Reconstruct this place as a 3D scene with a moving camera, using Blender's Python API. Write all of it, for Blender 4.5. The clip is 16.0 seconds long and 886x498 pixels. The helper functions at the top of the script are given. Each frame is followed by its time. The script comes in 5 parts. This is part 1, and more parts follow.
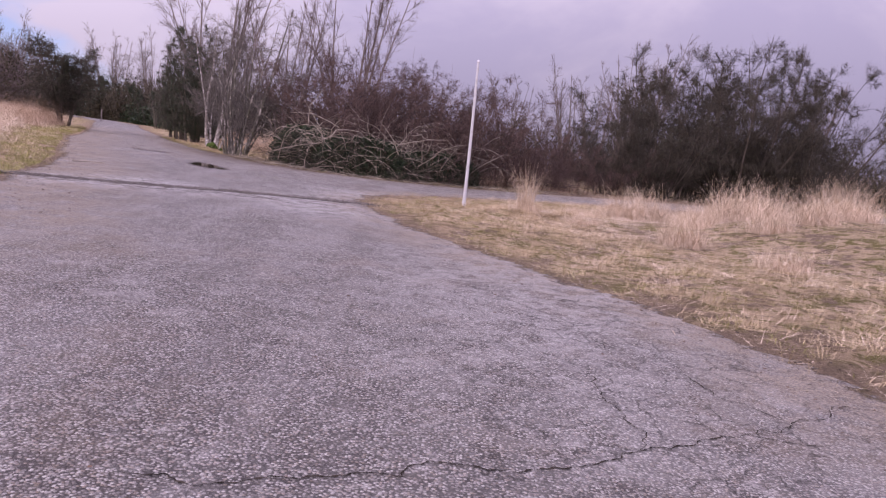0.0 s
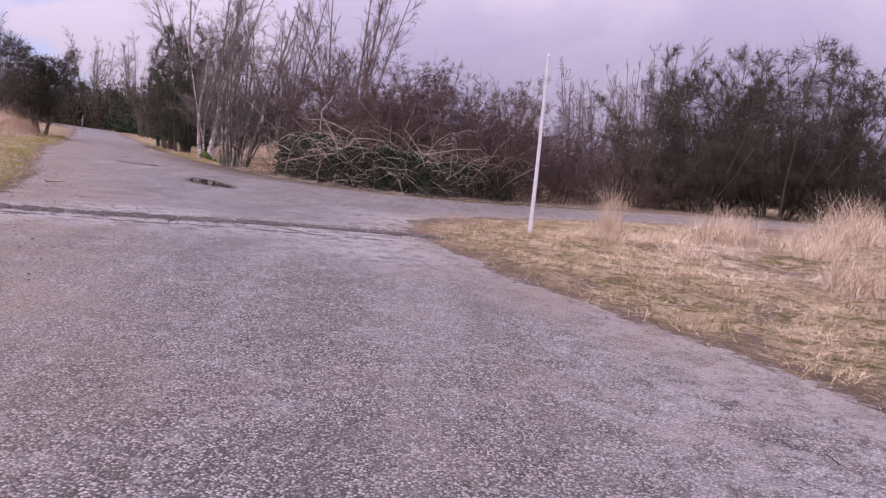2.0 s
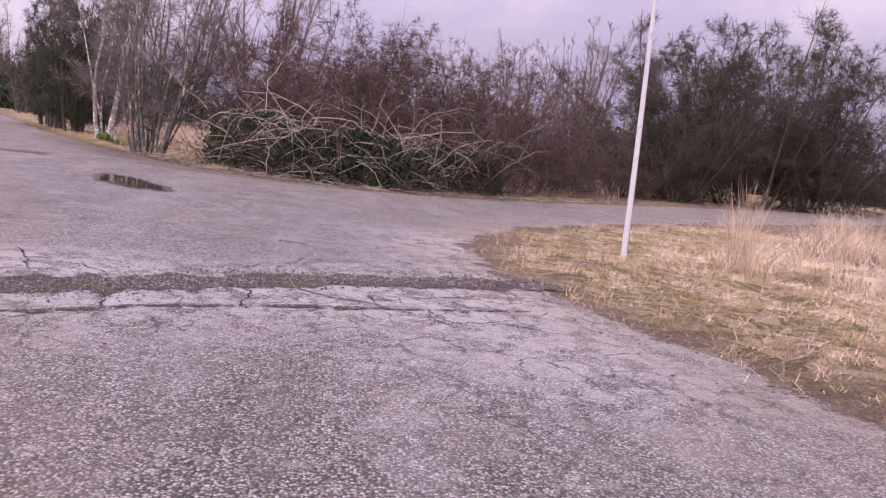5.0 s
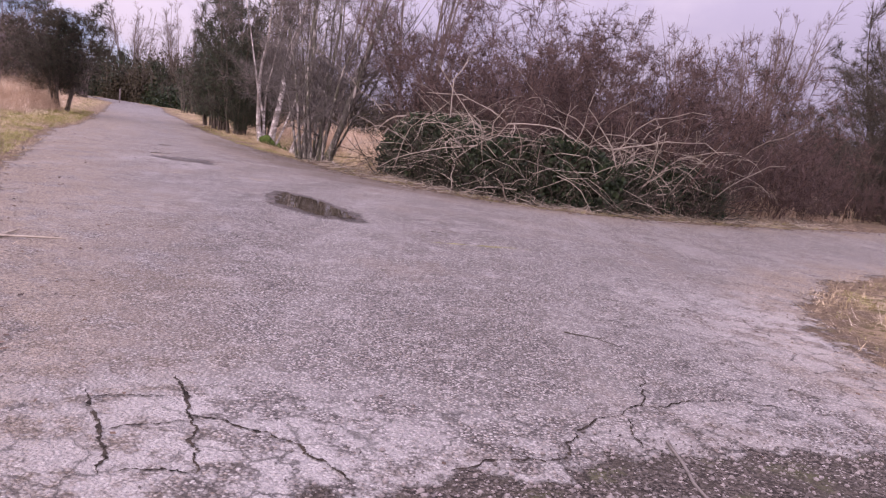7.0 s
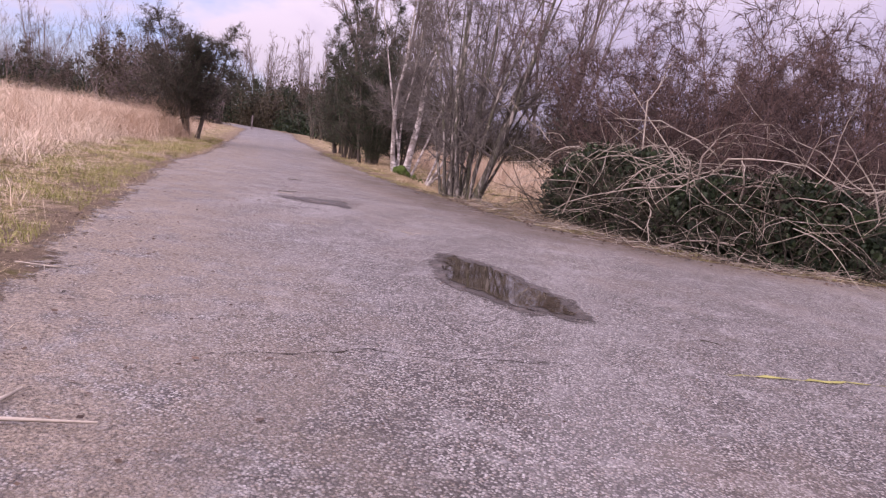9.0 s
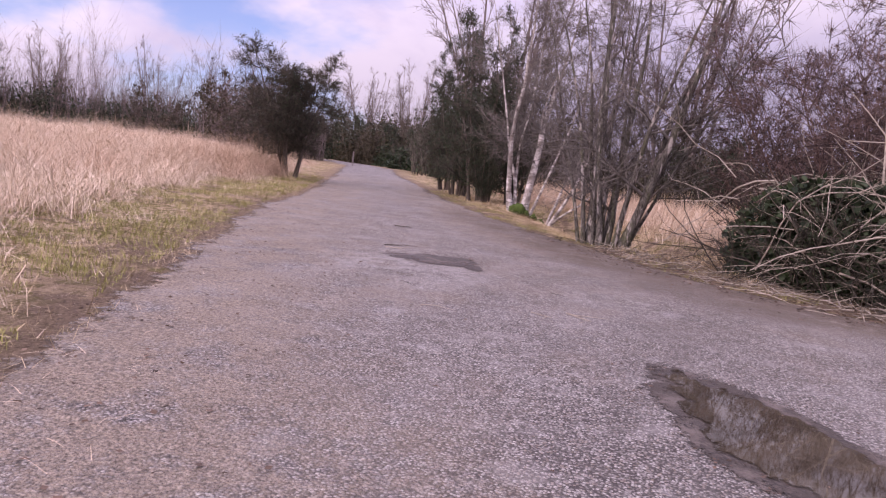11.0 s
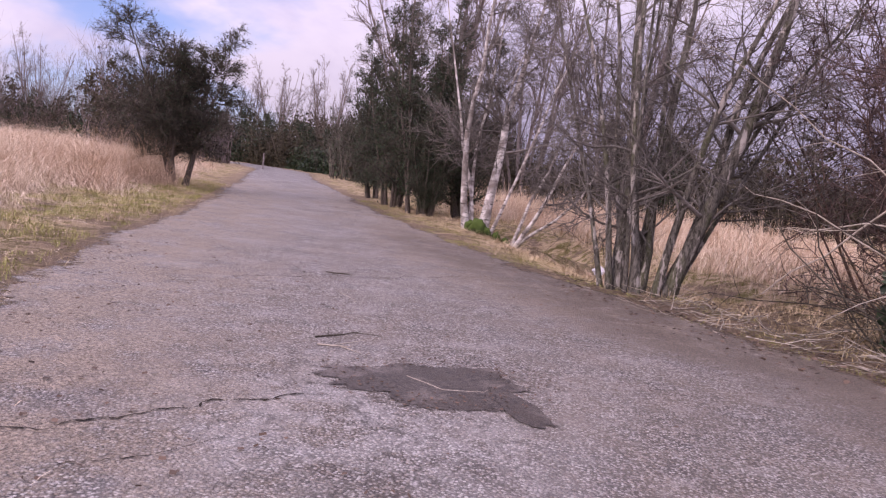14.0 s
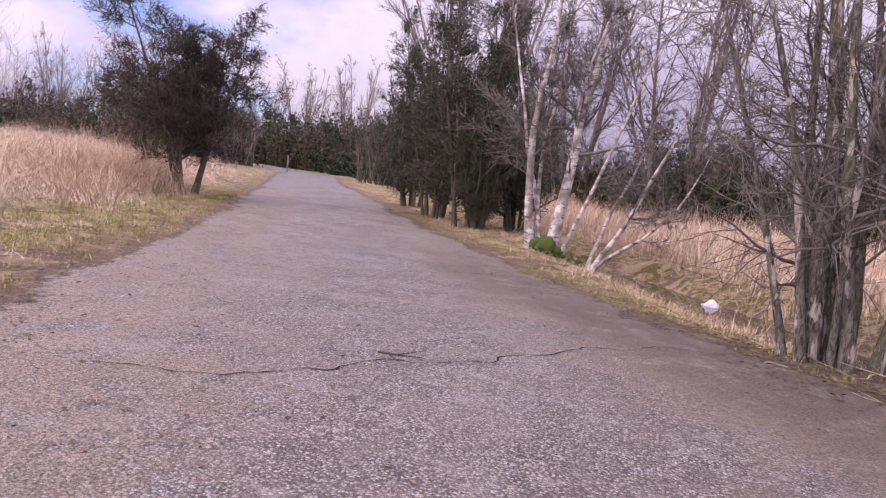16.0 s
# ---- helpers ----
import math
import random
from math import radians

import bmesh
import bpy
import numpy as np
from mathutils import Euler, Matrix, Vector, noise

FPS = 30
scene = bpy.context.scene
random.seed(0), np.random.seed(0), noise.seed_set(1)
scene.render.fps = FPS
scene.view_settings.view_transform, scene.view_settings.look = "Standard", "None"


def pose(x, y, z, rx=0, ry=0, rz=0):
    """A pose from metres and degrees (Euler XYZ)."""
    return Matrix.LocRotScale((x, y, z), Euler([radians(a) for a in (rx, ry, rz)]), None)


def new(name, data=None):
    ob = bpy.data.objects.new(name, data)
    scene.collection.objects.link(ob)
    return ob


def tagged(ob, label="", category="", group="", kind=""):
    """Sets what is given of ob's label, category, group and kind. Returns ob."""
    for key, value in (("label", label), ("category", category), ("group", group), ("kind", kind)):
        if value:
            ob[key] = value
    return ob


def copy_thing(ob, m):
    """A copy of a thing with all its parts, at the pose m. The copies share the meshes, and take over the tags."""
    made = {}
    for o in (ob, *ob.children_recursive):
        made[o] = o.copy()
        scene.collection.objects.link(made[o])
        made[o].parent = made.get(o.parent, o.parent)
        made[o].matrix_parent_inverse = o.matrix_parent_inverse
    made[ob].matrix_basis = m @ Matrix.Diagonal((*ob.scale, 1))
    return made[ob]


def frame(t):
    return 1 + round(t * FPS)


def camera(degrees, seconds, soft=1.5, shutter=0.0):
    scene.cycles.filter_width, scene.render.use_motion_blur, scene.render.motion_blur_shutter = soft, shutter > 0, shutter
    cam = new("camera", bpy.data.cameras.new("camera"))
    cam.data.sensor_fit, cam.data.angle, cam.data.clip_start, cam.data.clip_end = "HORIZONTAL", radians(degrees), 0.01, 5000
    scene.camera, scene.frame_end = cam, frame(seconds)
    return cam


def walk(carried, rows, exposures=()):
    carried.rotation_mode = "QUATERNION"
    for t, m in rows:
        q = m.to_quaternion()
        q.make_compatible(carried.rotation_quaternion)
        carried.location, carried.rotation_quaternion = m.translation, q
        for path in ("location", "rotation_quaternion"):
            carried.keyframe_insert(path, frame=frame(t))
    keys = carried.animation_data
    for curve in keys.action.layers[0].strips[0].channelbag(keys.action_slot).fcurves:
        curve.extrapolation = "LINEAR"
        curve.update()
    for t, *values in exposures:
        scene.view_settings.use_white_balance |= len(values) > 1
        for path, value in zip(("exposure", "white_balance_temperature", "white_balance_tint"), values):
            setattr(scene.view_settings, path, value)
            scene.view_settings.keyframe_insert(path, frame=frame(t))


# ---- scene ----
cam = camera(62.2, 16.0, soft=1.25)
METRES, EYE, TILT, LEAN, TURN = 26.6, 1.25, 0.0, 0.0, 0.0
ROWS = [
    (0.0, 0.0, 0.0, 0.0, 0.65, -6.39, -5.8),
    (0.5, -0.0145, 0.0311, 0.0003, -0.47, -6.74, -5.3),
    (1.0, -0.0294, 0.0616, 0.0014, 0.01, -6.61, -5.61),
    (1.5, -0.0437, 0.0924, 0.0017, -0.78, -6.33, -5.55),
    (2.0, -0.0584, 0.1239, 0.0032, -0.56, -5.82, -5.47),
    (2.5, -0.0704, 0.1551, 0.0037, -0.41, -6.56, -5.83),
    (3.0, -0.0825, 0.1862, 0.0048, -0.14, -6.49, -7.11),
    (5.5, -0.1466, 0.3356, 0.0079, -9.0, -6.88, -5.1),
    (6.0, -0.1586, 0.3652, 0.0098, -2.79, -6.47, -6.77),
    (6.5, -0.1708, 0.3944, 0.0105, -0.42, -7.01, -6.04),
    (7.0, -0.1816, 0.4232, 0.0112, 2.34, -7.87, -6.23),
    (7.5, -0.1944, 0.4522, 0.0119, 4.84, -8.12, -6.73),
    (8.0, -0.2062, 0.4797, 0.0116, 7.47, -8.22, -7.03),
    (8.5, -0.2196, 0.5073, 0.012, 9.56, -7.77, -6.89),
    (9.0, -0.2322, 0.5384, 0.0152, 11.45, -6.97, -6.6),
    (9.5, -0.2468, 0.5667, 0.017, 13.57, -6.27, -6.14),
    (10.0, -0.2591, 0.5927, 0.0169, 15.96, -5.88, -5.87),
    (12.5, -0.3221, 0.7221, 0.0192, 20.0, -4.53, -5.62),
    (13.0, -0.3362, 0.7513, 0.0204, 18.26, -4.41, -5.45),
    (13.5, -0.3469, 0.7779, 0.0208, 15.94, -4.35, -5.32),
    (14.0, -0.3584, 0.8064, 0.0215, 12.36, -4.44, -5.4),
    (14.5, -0.3686, 0.8315, 0.0225, 11.75, -4.94, -5.48),
    (15.0, -0.3808, 0.8588, 0.023, 12.15, -5.18, -5.62),
    (15.5, -0.3922, 0.8849, 0.0244, 13.13, -5.04, -5.64),
    (16.0, -0.407, 0.9118, 0.0253, 14.26, -4.47, -5.39),
]
EXPOSURES = [(0.0, -0.05, 6900, 35), (3.0, 0.08, 7000, 35), (6.5, 0.25, 7250, 35.5), (10.0, 0.2, 7250, 35.5), (12.5, 0.08, 7000, 34.5), (16.0, 0.27, 7150, 32)]
walk(cam, [(t, pose(0, 0, EYE, TILT, LEAN, TURN) @ pose(METRES * x, METRES * y, METRES * z, 90 + pitch, roll, yaw)) for t, x, y, z, yaw, pitch, roll in ROWS],
     EXPOSURES)

from mathutils import geometry

# ---- world and sun ----
SUN_ELEVATION, SUN_AZIMUTH = 34.0, 215.0

world = bpy.data.worlds.new("sky")
scene.world = world
world.use_nodes = True
wn, wl = world.node_tree.nodes, world.node_tree.links
wn.clear()


def wnode(kind, **values):
    n = wn.new(kind)
    for key, value in values.items():
        n.inputs[key].default_value = value
    return n


def wmath(op, a, b=None, clamp=False):
    n = wn.new("ShaderNodeMath")
    n.operation, n.use_clamp = op, clamp
    for k, v in enumerate((a, b)):
        if v is None:
            continue
        if isinstance(v, (int, float)):
            n.inputs[k].default_value = v
        else:
            wl.new(v, n.inputs[k])
    return n.outputs[0]


def wmix(fac, a, b):
    n = wn.new("ShaderNodeMix")
    n.data_type = "RGBA"
    wl.new(fac, n.inputs[0])
    for k, v in ((6, a), (7, b)):
        if isinstance(v, tuple):
            n.inputs[k].default_value = v
        else:
            wl.new(v, n.inputs[k])
    return n.outputs[2]


sky = wn.new("ShaderNodeTexSky")
sky.sky_type, sky.sun_disc = "NISHITA", False
sky.sun_elevation, sky.sun_rotation = radians(SUN_ELEVATION), radians(SUN_AZIMUTH)
sky_dim = wn.new("ShaderNodeVectorMath")
sky_dim.operation = "MULTIPLY"
sky_dim.inputs[1].default_value = (0.12, 0.13, 0.18)
wl.new(sky.outputs[0], sky_dim.inputs[0])
coord = wn.new("ShaderNodeTexCoord")
split = wn.new("ShaderNodeSeparateXYZ")
turned = wn.new("ShaderNodeVectorRotate")
turned.rotation_type = "Z_AXIS"
turned.inputs["Angle"].default_value = radians(30)
wl.new(coord.outputs["Generated"], turned.inputs["Vector"])
wl.new(turned.outputs[0], split.inputs[0])
height = wmath("MAXIMUM", split.outputs[2], 0.0)
lift = wmath("ADD", height, 0.34)
flat = wn.new("ShaderNodeCombineXYZ")
wl.new(wmath("DIVIDE", split.outputs[0], lift), flat.inputs[0])
wl.new(wmath("DIVIDE", split.outputs[1], lift), flat.inputs[1])
flat.inputs[2].default_value = 3.7
cover = wnode("ShaderNodeTexNoise", Scale=0.62, Detail=7.0, Roughness=0.55)
shade = wnode("ShaderNodeTexNoise", Scale=1.1, Detail=6.0, Roughness=0.6, Distortion=0.4)
wl.new(flat.outputs[0], cover.inputs["Vector"])
wl.new(flat.outputs[0], shade.inputs["Vector"])


def wramp(value, low, high):
    n = wn.new("ShaderNodeMapRange")
    n.interpolation_type = "SMOOTHSTEP"
    n.inputs[1].default_value, n.inputs[2].default_value = low, high
    wl.new(value, n.inputs[0])
    return n.outputs[0]


west = wn.new("ShaderNodeVectorMath")
west.operation = "DOT_PRODUCT"
wl.new(coord.outputs["Generated"], west.inputs[0])
west.inputs[1].default_value = (-0.61, 0.754, 0.24)
# the cover breaks up in the north-west: white cumulus round a gap of blue
broken = wramp(west.outputs["Value"], 0.90, 0.995)
puffs = wmath("ADD", shade.outputs["Fac"], wmath("MULTIPLY", wramp(west.outputs["Value"], 0.80, 0.98), 0.10))
cloud = wmix(wramp(puffs, 0.40, 0.68), (0.43, 0.445, 0.62, 1), (0.59, 0.60, 0.74, 1))
dome = wn.new("ShaderNodeVectorMath")
dome.operation = "SCALE"
wl.new(cloud, dome.inputs[0])
# clouds brighten smoothly towards the veiled sun
way = wn.new("ShaderNodeVectorMath")
way.operation = "DOT_PRODUCT"
wl.new(coord.outputs["Generated"], way.inputs[0])
way.inputs[1].default_value = (math.sin(radians(SUN_AZIMUTH)), math.cos(radians(SUN_AZIMUTH)), 0)
sunward = wmath("ADD", wmath("MULTIPLY", way.outputs["Value"], 0.38), 1.13)
wl.new(wmath("MULTIPLY", wmath("ADD", wmath("MULTIPLY", height, 2.9), 0.80), sunward), dome.inputs["Scale"])
heaven = wmix(wramp(wmath("SUBTRACT", cover.outputs["Fac"], wmath("MULTIPLY", broken, 0.15)), 0.30, 0.38), sky_dim.outputs[0], dome.outputs[0])
back = wnode("ShaderNodeBackground", Strength=1.0)
wl.new(heaven, back.inputs["Color"])
wout = wn.new("ShaderNodeOutputWorld")
wl.new(back.outputs[0], wout.inputs[0])

sun = new("sun", bpy.data.lights.new("sun", "SUN"))
sun.data.energy, sun.data.angle, sun.data.color = 1.5, radians(14), (1.0, 0.94, 0.86)
sun.matrix_world = pose(0, 0, 30, 90 - SUN_ELEVATION, 0, 180 - SUN_AZIMUTH)

# ---- materials ----
class Surface:
    """A node material, put together step by step."""

    def __init__(self, name, roughness=0.8, metallic=0.0, specular=0.3):
        self.mat = bpy.data.materials.new(name)
        self.mat.use_nodes = True
        self.n, self.l = self.mat.node_tree.nodes, self.mat.node_tree.links
        self.bsdf = self.n["Principled BSDF"]
        self.bsdf.inputs["Roughness"].default_value = roughness
        self.bsdf.inputs["Metallic"].default_value = metallic
        self.bsdf.inputs["Specular IOR Level"].default_value = specular
        self.where = self.n.new("ShaderNodeTexCoord").outputs["Object"]

    def add(self, kind, vector=True, **values):
        node = self.n.new(kind)
        if vector:
            self.l.new(self.where, node.inputs["Vector"])
        for key, value in values.items():
            node.inputs[key].default_value = value
        return node

    def noise(self, scale, detail=4.0, rough=0.55, distort=0.0):
        return self.add("ShaderNodeTexNoise", Scale=scale, Detail=detail, Roughness=rough, Distortion=distort).outputs["Fac"]

    def ramp(self, value, low, high, out_low=0.0, out_high=1.0):
        node = self.n.new("ShaderNodeMapRange")
        node.interpolation_type = "SMOOTHSTEP"
        for k, v in enumerate((low, high, out_low, out_high)):
            node.inputs[k + 1].default_value = v
        self.l.new(value, node.inputs[0])
        return node.outputs[0]

    def math(self, op, a, b):
        node = self.n.new("ShaderNodeMath")
        node.operation = op
        for k, v in enumerate((a, b)):
            if isinstance(v, (int, float)):
                node.inputs[k].default_value = v
            else:
                self.l.new(v, node.inputs[k])
        return node.outputs[0]

    def mix(self, fac, a, b, blend="MIX"):
        node = self.n.new("ShaderNodeMix")
        node.data_type, node.blend_type = "RGBA", blend
        if isinstance(fac, (int, float)):
            node.inputs[0].default_value = fac
        else:
            self.l.new(fac, node.inputs[0])
        for k, v in ((6, a), (7, b)):
            if isinstance(v, tuple):
                node.inputs[k].default_value = (*v, 1)
            else:
                self.l.new(v, node.inputs[k])
        return node.outputs[2]

    def island(self):
        return self.n.new("ShaderNodeNewGeometry").outputs["Random Per Island"]

    def thing(self):
        return self.n.new("ShaderNodeObjectInfo").outputs["Random"]

    def layer(self, name):
        node = self.n.new("ShaderNodeAttribute")
        node.attribute_name = name
        return node.outputs["Fac"]

    def fade(self, value):
        """Lets the surface end raggedly where value falls to nothing."""
        clear = self.n.new("ShaderNodeBsdfTransparent")
        blend = self.n.new("ShaderNodeMixShader")
        self.l.new(value, blend.inputs[0])
        self.l.new(clear.outputs[0], blend.inputs[1])
        self.l.new(self.bsdf.outputs[0], blend.inputs[2])
        self.l.new(blend.outputs[0], self.n["Material Output"].inputs["Surface"])

    def ragged(self, scale=14.0, amount=0.5, low=0.2, high=0.34):
        """Fades by the mesh's edge layer, broken up by noise."""
        self.fade(self.ramp(self.math("ADD", self.layer("edge"), self.math("MULTIPLY", self.math("SUBTRACT", self.noise(scale, 7, 0.7), 0.5), amount * 2)), low, high))

    def done(self, colour, bump=None, strength=0.5, distance=0.01, rough=None):
        self.l.new(colour, self.bsdf.inputs["Base Color"])
        if bump is not None:
            node = self.n.new("ShaderNodeBump")
            node.inputs["Strength"].default_value, node.inputs["Distance"].default_value = strength, distance
            self.l.new(bump, node.inputs["Height"])
            self.l.new(node.outputs[0], self.bsdf.inputs["Normal"])
        if rough is not None:
            self.l.new(rough, self.bsdf.inputs["Roughness"])
        return self.mat


def asphalt_material():
    s = Surface("worn_asphalt", 0.6, specular=0.4)
    stones = s.add("ShaderNodeTexVoronoi", Scale=74.0)
    chips = s.n.new("ShaderNodeSeparateColor")
    s.l.new(stones.outputs["Color"], chips.inputs[0])
    large = s.add("ShaderNodeTexVoronoi", Scale=40.0)
    pebbles = s.n.new("ShaderNodeSeparateColor")
    s.l.new(large.outputs["Color"], pebbles.inputs[0])
    fine = s.noise(170, 3)
    coarse = s.noise(26, 6, 0.72)
    # single chips of stone in dark binder
    grain = s.mix(s.ramp(chips.outputs[0], 0.0, 0.55), (0.085, 0.072, 0.066), (0.30, 0.262, 0.245))
    grain = s.mix(s.ramp(chips.outputs[0], 0.5, 1.0), grain, (0.60, 0.55, 0.52))
    grain = s.mix(s.math("MULTIPLY", s.ramp(chips.outputs[1], 0.75, 0.9), 0.6), grain, (0.36, 0.27, 0.21))
    grain = s.mix(s.ramp(stones.outputs["Distance"], 0.38, 0.66), grain, (0.05, 0.041, 0.036))
    pebble = s.math("MULTIPLY", s.ramp(large.outputs["Distance"], 0.34, 0.26), s.ramp(pebbles.outputs[0], 0.86, 0.88))
    grain = s.mix(pebble, grain, s.mix(pebbles.outputs[1], (0.10, 0.085, 0.075), (0.70, 0.65, 0.61)))
    grain = s.mix(s.math("MULTIPLY", s.ramp(coarse, 0.54, 0.66), 0.72), grain, (0.06, 0.05, 0.046))
    grain = s.mix(s.math("MULTIPLY", s.ramp(coarse, 0.44, 0.34), 0.5), grain, (0.50, 0.455, 0.44))
    blotch = s.noise(6.5, 8, 0.72)
    grain = s.mix(s.math("MULTIPLY", s.ramp(blotch, 0.53, 0.66), 0.52), grain, (0.10, 0.083, 0.075))
    grain = s.mix(s.math("MULTIPLY", s.ramp(blotch, 0.46, 0.33), 0.34), grain, (0.48, 0.44, 0.425))
    wide = s.noise(2.0, 9, 0.75)
    grain = s.mix(s.math("MULTIPLY", s.ramp(wide, 0.53, 0.66), 0.4), grain, (0.12, 0.098, 0.086))
    grain = s.mix(s.math("MULTIPLY", s.ramp(wide, 0.47, 0.35), 0.3), grain, (0.47, 0.43, 0.415))
    # bands worn along the way people drive and walk
    lanes = s.n.new("ShaderNodeMapping")
    lanes.inputs["Rotation"].default_value = (0, 0, radians(-25))
    lanes.inputs["Scale"].default_value = (1.5, 0.22, 1)
    s.l.new(s.where, lanes.inputs["Vector"])
    plain = s.where
    s.where = lanes.outputs[0]
    band = s.noise(0.9, 6, 0.62)
    s.where = plain
    colour = s.mix(s.math("MULTIPLY", s.ramp(band, 0.48, 0.64), 0.17), grain, (0.43, 0.39, 0.375))
    colour = s.mix(s.math("MULTIPLY", s.ramp(band, 0.46, 0.32), 0.30), colour, (0.13, 0.11, 0.098))
    soil = s.ramp(s.noise(0.9, 9, 0.7), 0.50, 0.66)
    colour = s.mix(s.math("MULTIPLY", soil, 0.26), colour, (0.25, 0.185, 0.14))
    mud = s.math("MULTIPLY", s.layer("mud"), s.ramp(s.noise(2.3, 9, 0.75), 0.34, 0.56))
    dirt = s.mix(s.ramp(s.noise(46, 6, 0.75), 0.36, 0.64), (0.10, 0.073, 0.052), (0.44, 0.34, 0.255))
    colour = s.mix(s.math("MULTIPLY", mud, 0.85), colour, dirt)
    wet = s.math("MULTIPLY", s.layer("damp"), s.ramp(s.noise(3.1, 9, 0.75), 0.30, 0.52))
    colour = s.mix(s.math("MULTIPLY", wet, 0.9), colour, s.mix(s.ramp(s.noise(60, 6, 0.75), 0.38, 0.62), (0.055, 0.04, 0.029), (0.20, 0.148, 0.11)))
    crust = s.math("MULTIPLY", s.layer("worn"), s.ramp(s.noise(4.2, 9, 0.72), 0.42, 0.54))
    colour = s.mix(s.math("MULTIPLY", crust, 0.62), colour, (0.54, 0.50, 0.485))
    cells = s.n.new("ShaderNodeTexVoronoi")
    cells.feature = "DISTANCE_TO_EDGE"
    cells.inputs["Scale"].default_value = 3.4
    warp = s.add("ShaderNodeTexNoise", Scale=7.0, Detail=6.0, Roughness=0.65)
    bent = s.n.new("ShaderNodeVectorMath")
    bent.operation = "MULTIPLY_ADD"
    s.l.new(warp.outputs["Color"], bent.inputs[0])
    bent.inputs[1].default_value = (0.2, 0.2, 0.2)
    s.l.new(s.where, bent.inputs[2])
    s.l.new(bent.outputs[0], cells.inputs["Vector"])
    net = s.math("MULTIPLY", s.ramp(cells.outputs["Distance"], 0.0, 0.022, 1.0, 0.0), s.layer("crazed"))
    net = s.math("MULTIPLY", net, s.ramp(s.noise(2.1, 5), 0.40, 0.55))
    colour = s.mix(s.math("MULTIPLY", net, 0.85), colour, (0.05, 0.04, 0.034))
    colour = s.mix(1.0, colour, (0.91, 0.95, 0.915), "MULTIPLY")
    relief = s.math("SUBTRACT", s.math("ADD", s.math("MULTIPLY", stones.outputs["Distance"], -0.9), s.math("ADD", s.math("MULTIPLY", fine, 0.5), s.math("MULTIPLY", coarse, 0.8))), s.math("MULTIPLY", net, 2.0))
    made = s.done(colour, relief, 1.0, 0.02, s.ramp(s.noise(1.3, 5), 0.3, 0.7, 0.55, 0.78))
    s.ragged(7.0, 0.75, 0.1, 0.5)
    return made


def gravel_material():
    s = Surface("broken_gravel", 0.85, specular=0.2)
    bits = s.add("ShaderNodeTexVoronoi", Scale=95.0)
    chips = s.n.new("ShaderNodeSeparateColor")
    s.l.new(bits.outputs["Color"], chips.inputs[0])
    colour = s.mix(s.ramp(chips.outputs[0], 0.2, 0.8), (0.026, 0.021, 0.017), (0.12, 0.10, 0.084))
    colour = s.mix(s.ramp(chips.outputs[0], 0.92, 0.97), colour, (0.38, 0.345, 0.315))
    colour = s.mix(s.math("MULTIPLY", s.ramp(s.noise(5, 6, 0.7), 0.45, 0.62), 0.7), colour, (0.055, 0.046, 0.034))
    colour = s.mix(s.math("MULTIPLY", s.ramp(s.noise(2.2, 6, 0.7), 0.54, 0.66), 0.6), colour, (0.09, 0.095, 0.04))
    made = s.done(colour, s.math("ADD", bits.outputs["Distance"], s.noise(90, 3)), 1.0, 0.012)
    s.ragged(7.0, 0.9, 0.2, 0.55)
    return made


def ground_material():
    s = Surface("winter_turf", 0.95, specular=0.1)
    fibre = s.noise(75, 8, 0.75, 2.5)
    mats = s.noise(3.2, 7, 0.7, 1.2)
    straw = s.mix(s.ramp(fibre, 0.32, 0.58), (0.12, 0.08, 0.045), (0.60, 0.46, 0.29))
    moss = s.mix(s.ramp(fibre, 0.34, 0.66), (0.07, 0.06, 0.02), (0.30, 0.26, 0.10))
    soil = s.mix(s.ramp(s.noise(40, 8, 0.75), 0.3, 0.7), (0.09, 0.064, 0.045), (0.34, 0.25, 0.175))
    colour = s.mix(s.ramp(mats, 0.46, 0.56), straw, moss)
    colour = s.mix(s.ramp(s.noise(2.1, 8, 0.72), 0.50, 0.60), colour, soil)
    colour = s.mix(s.math("MULTIPLY", s.layer("soil"), s.ramp(s.noise(2.6, 7, 0.7), 0.3, 0.52)), colour, soil)
    return s.done(colour, s.math("ADD", fibre, s.math("MULTIPLY", mats, 3.0)), 1.0, 0.05)


def bark_material(name, dark, light, moss=0.25, scale=9.0, lichen=0.0):
    s = Surface(name, 0.9, specular=0.15)
    stretch = s.n.new("ShaderNodeMapping")
    stretch.inputs["Scale"].default_value = (1, 1, 0.25)
    s.l.new(s.where, stretch.inputs["Vector"])
    s.where = stretch.outputs[0]
    ridges = s.noise(scale * 4, 6, 0.7, 0.8)
    colour = s.mix(s.ramp(ridges, 0.35, 0.66), dark, light)
    colour = s.mix(s.math("MULTIPLY", s.ramp(s.noise(scale * 0.7, 5), 0.5, 0.66), moss), colour, (0.13, 0.14, 0.065))
    if lichen:
        colour = s.mix(s.math("MULTIPLY", s.ramp(s.noise(scale * 1.1, 5, 0.65), 0.54, 0.6), lichen), colour, (0.52, 0.47, 0.42))
    return s.done(colour, ridges, 0.9, 0.02)


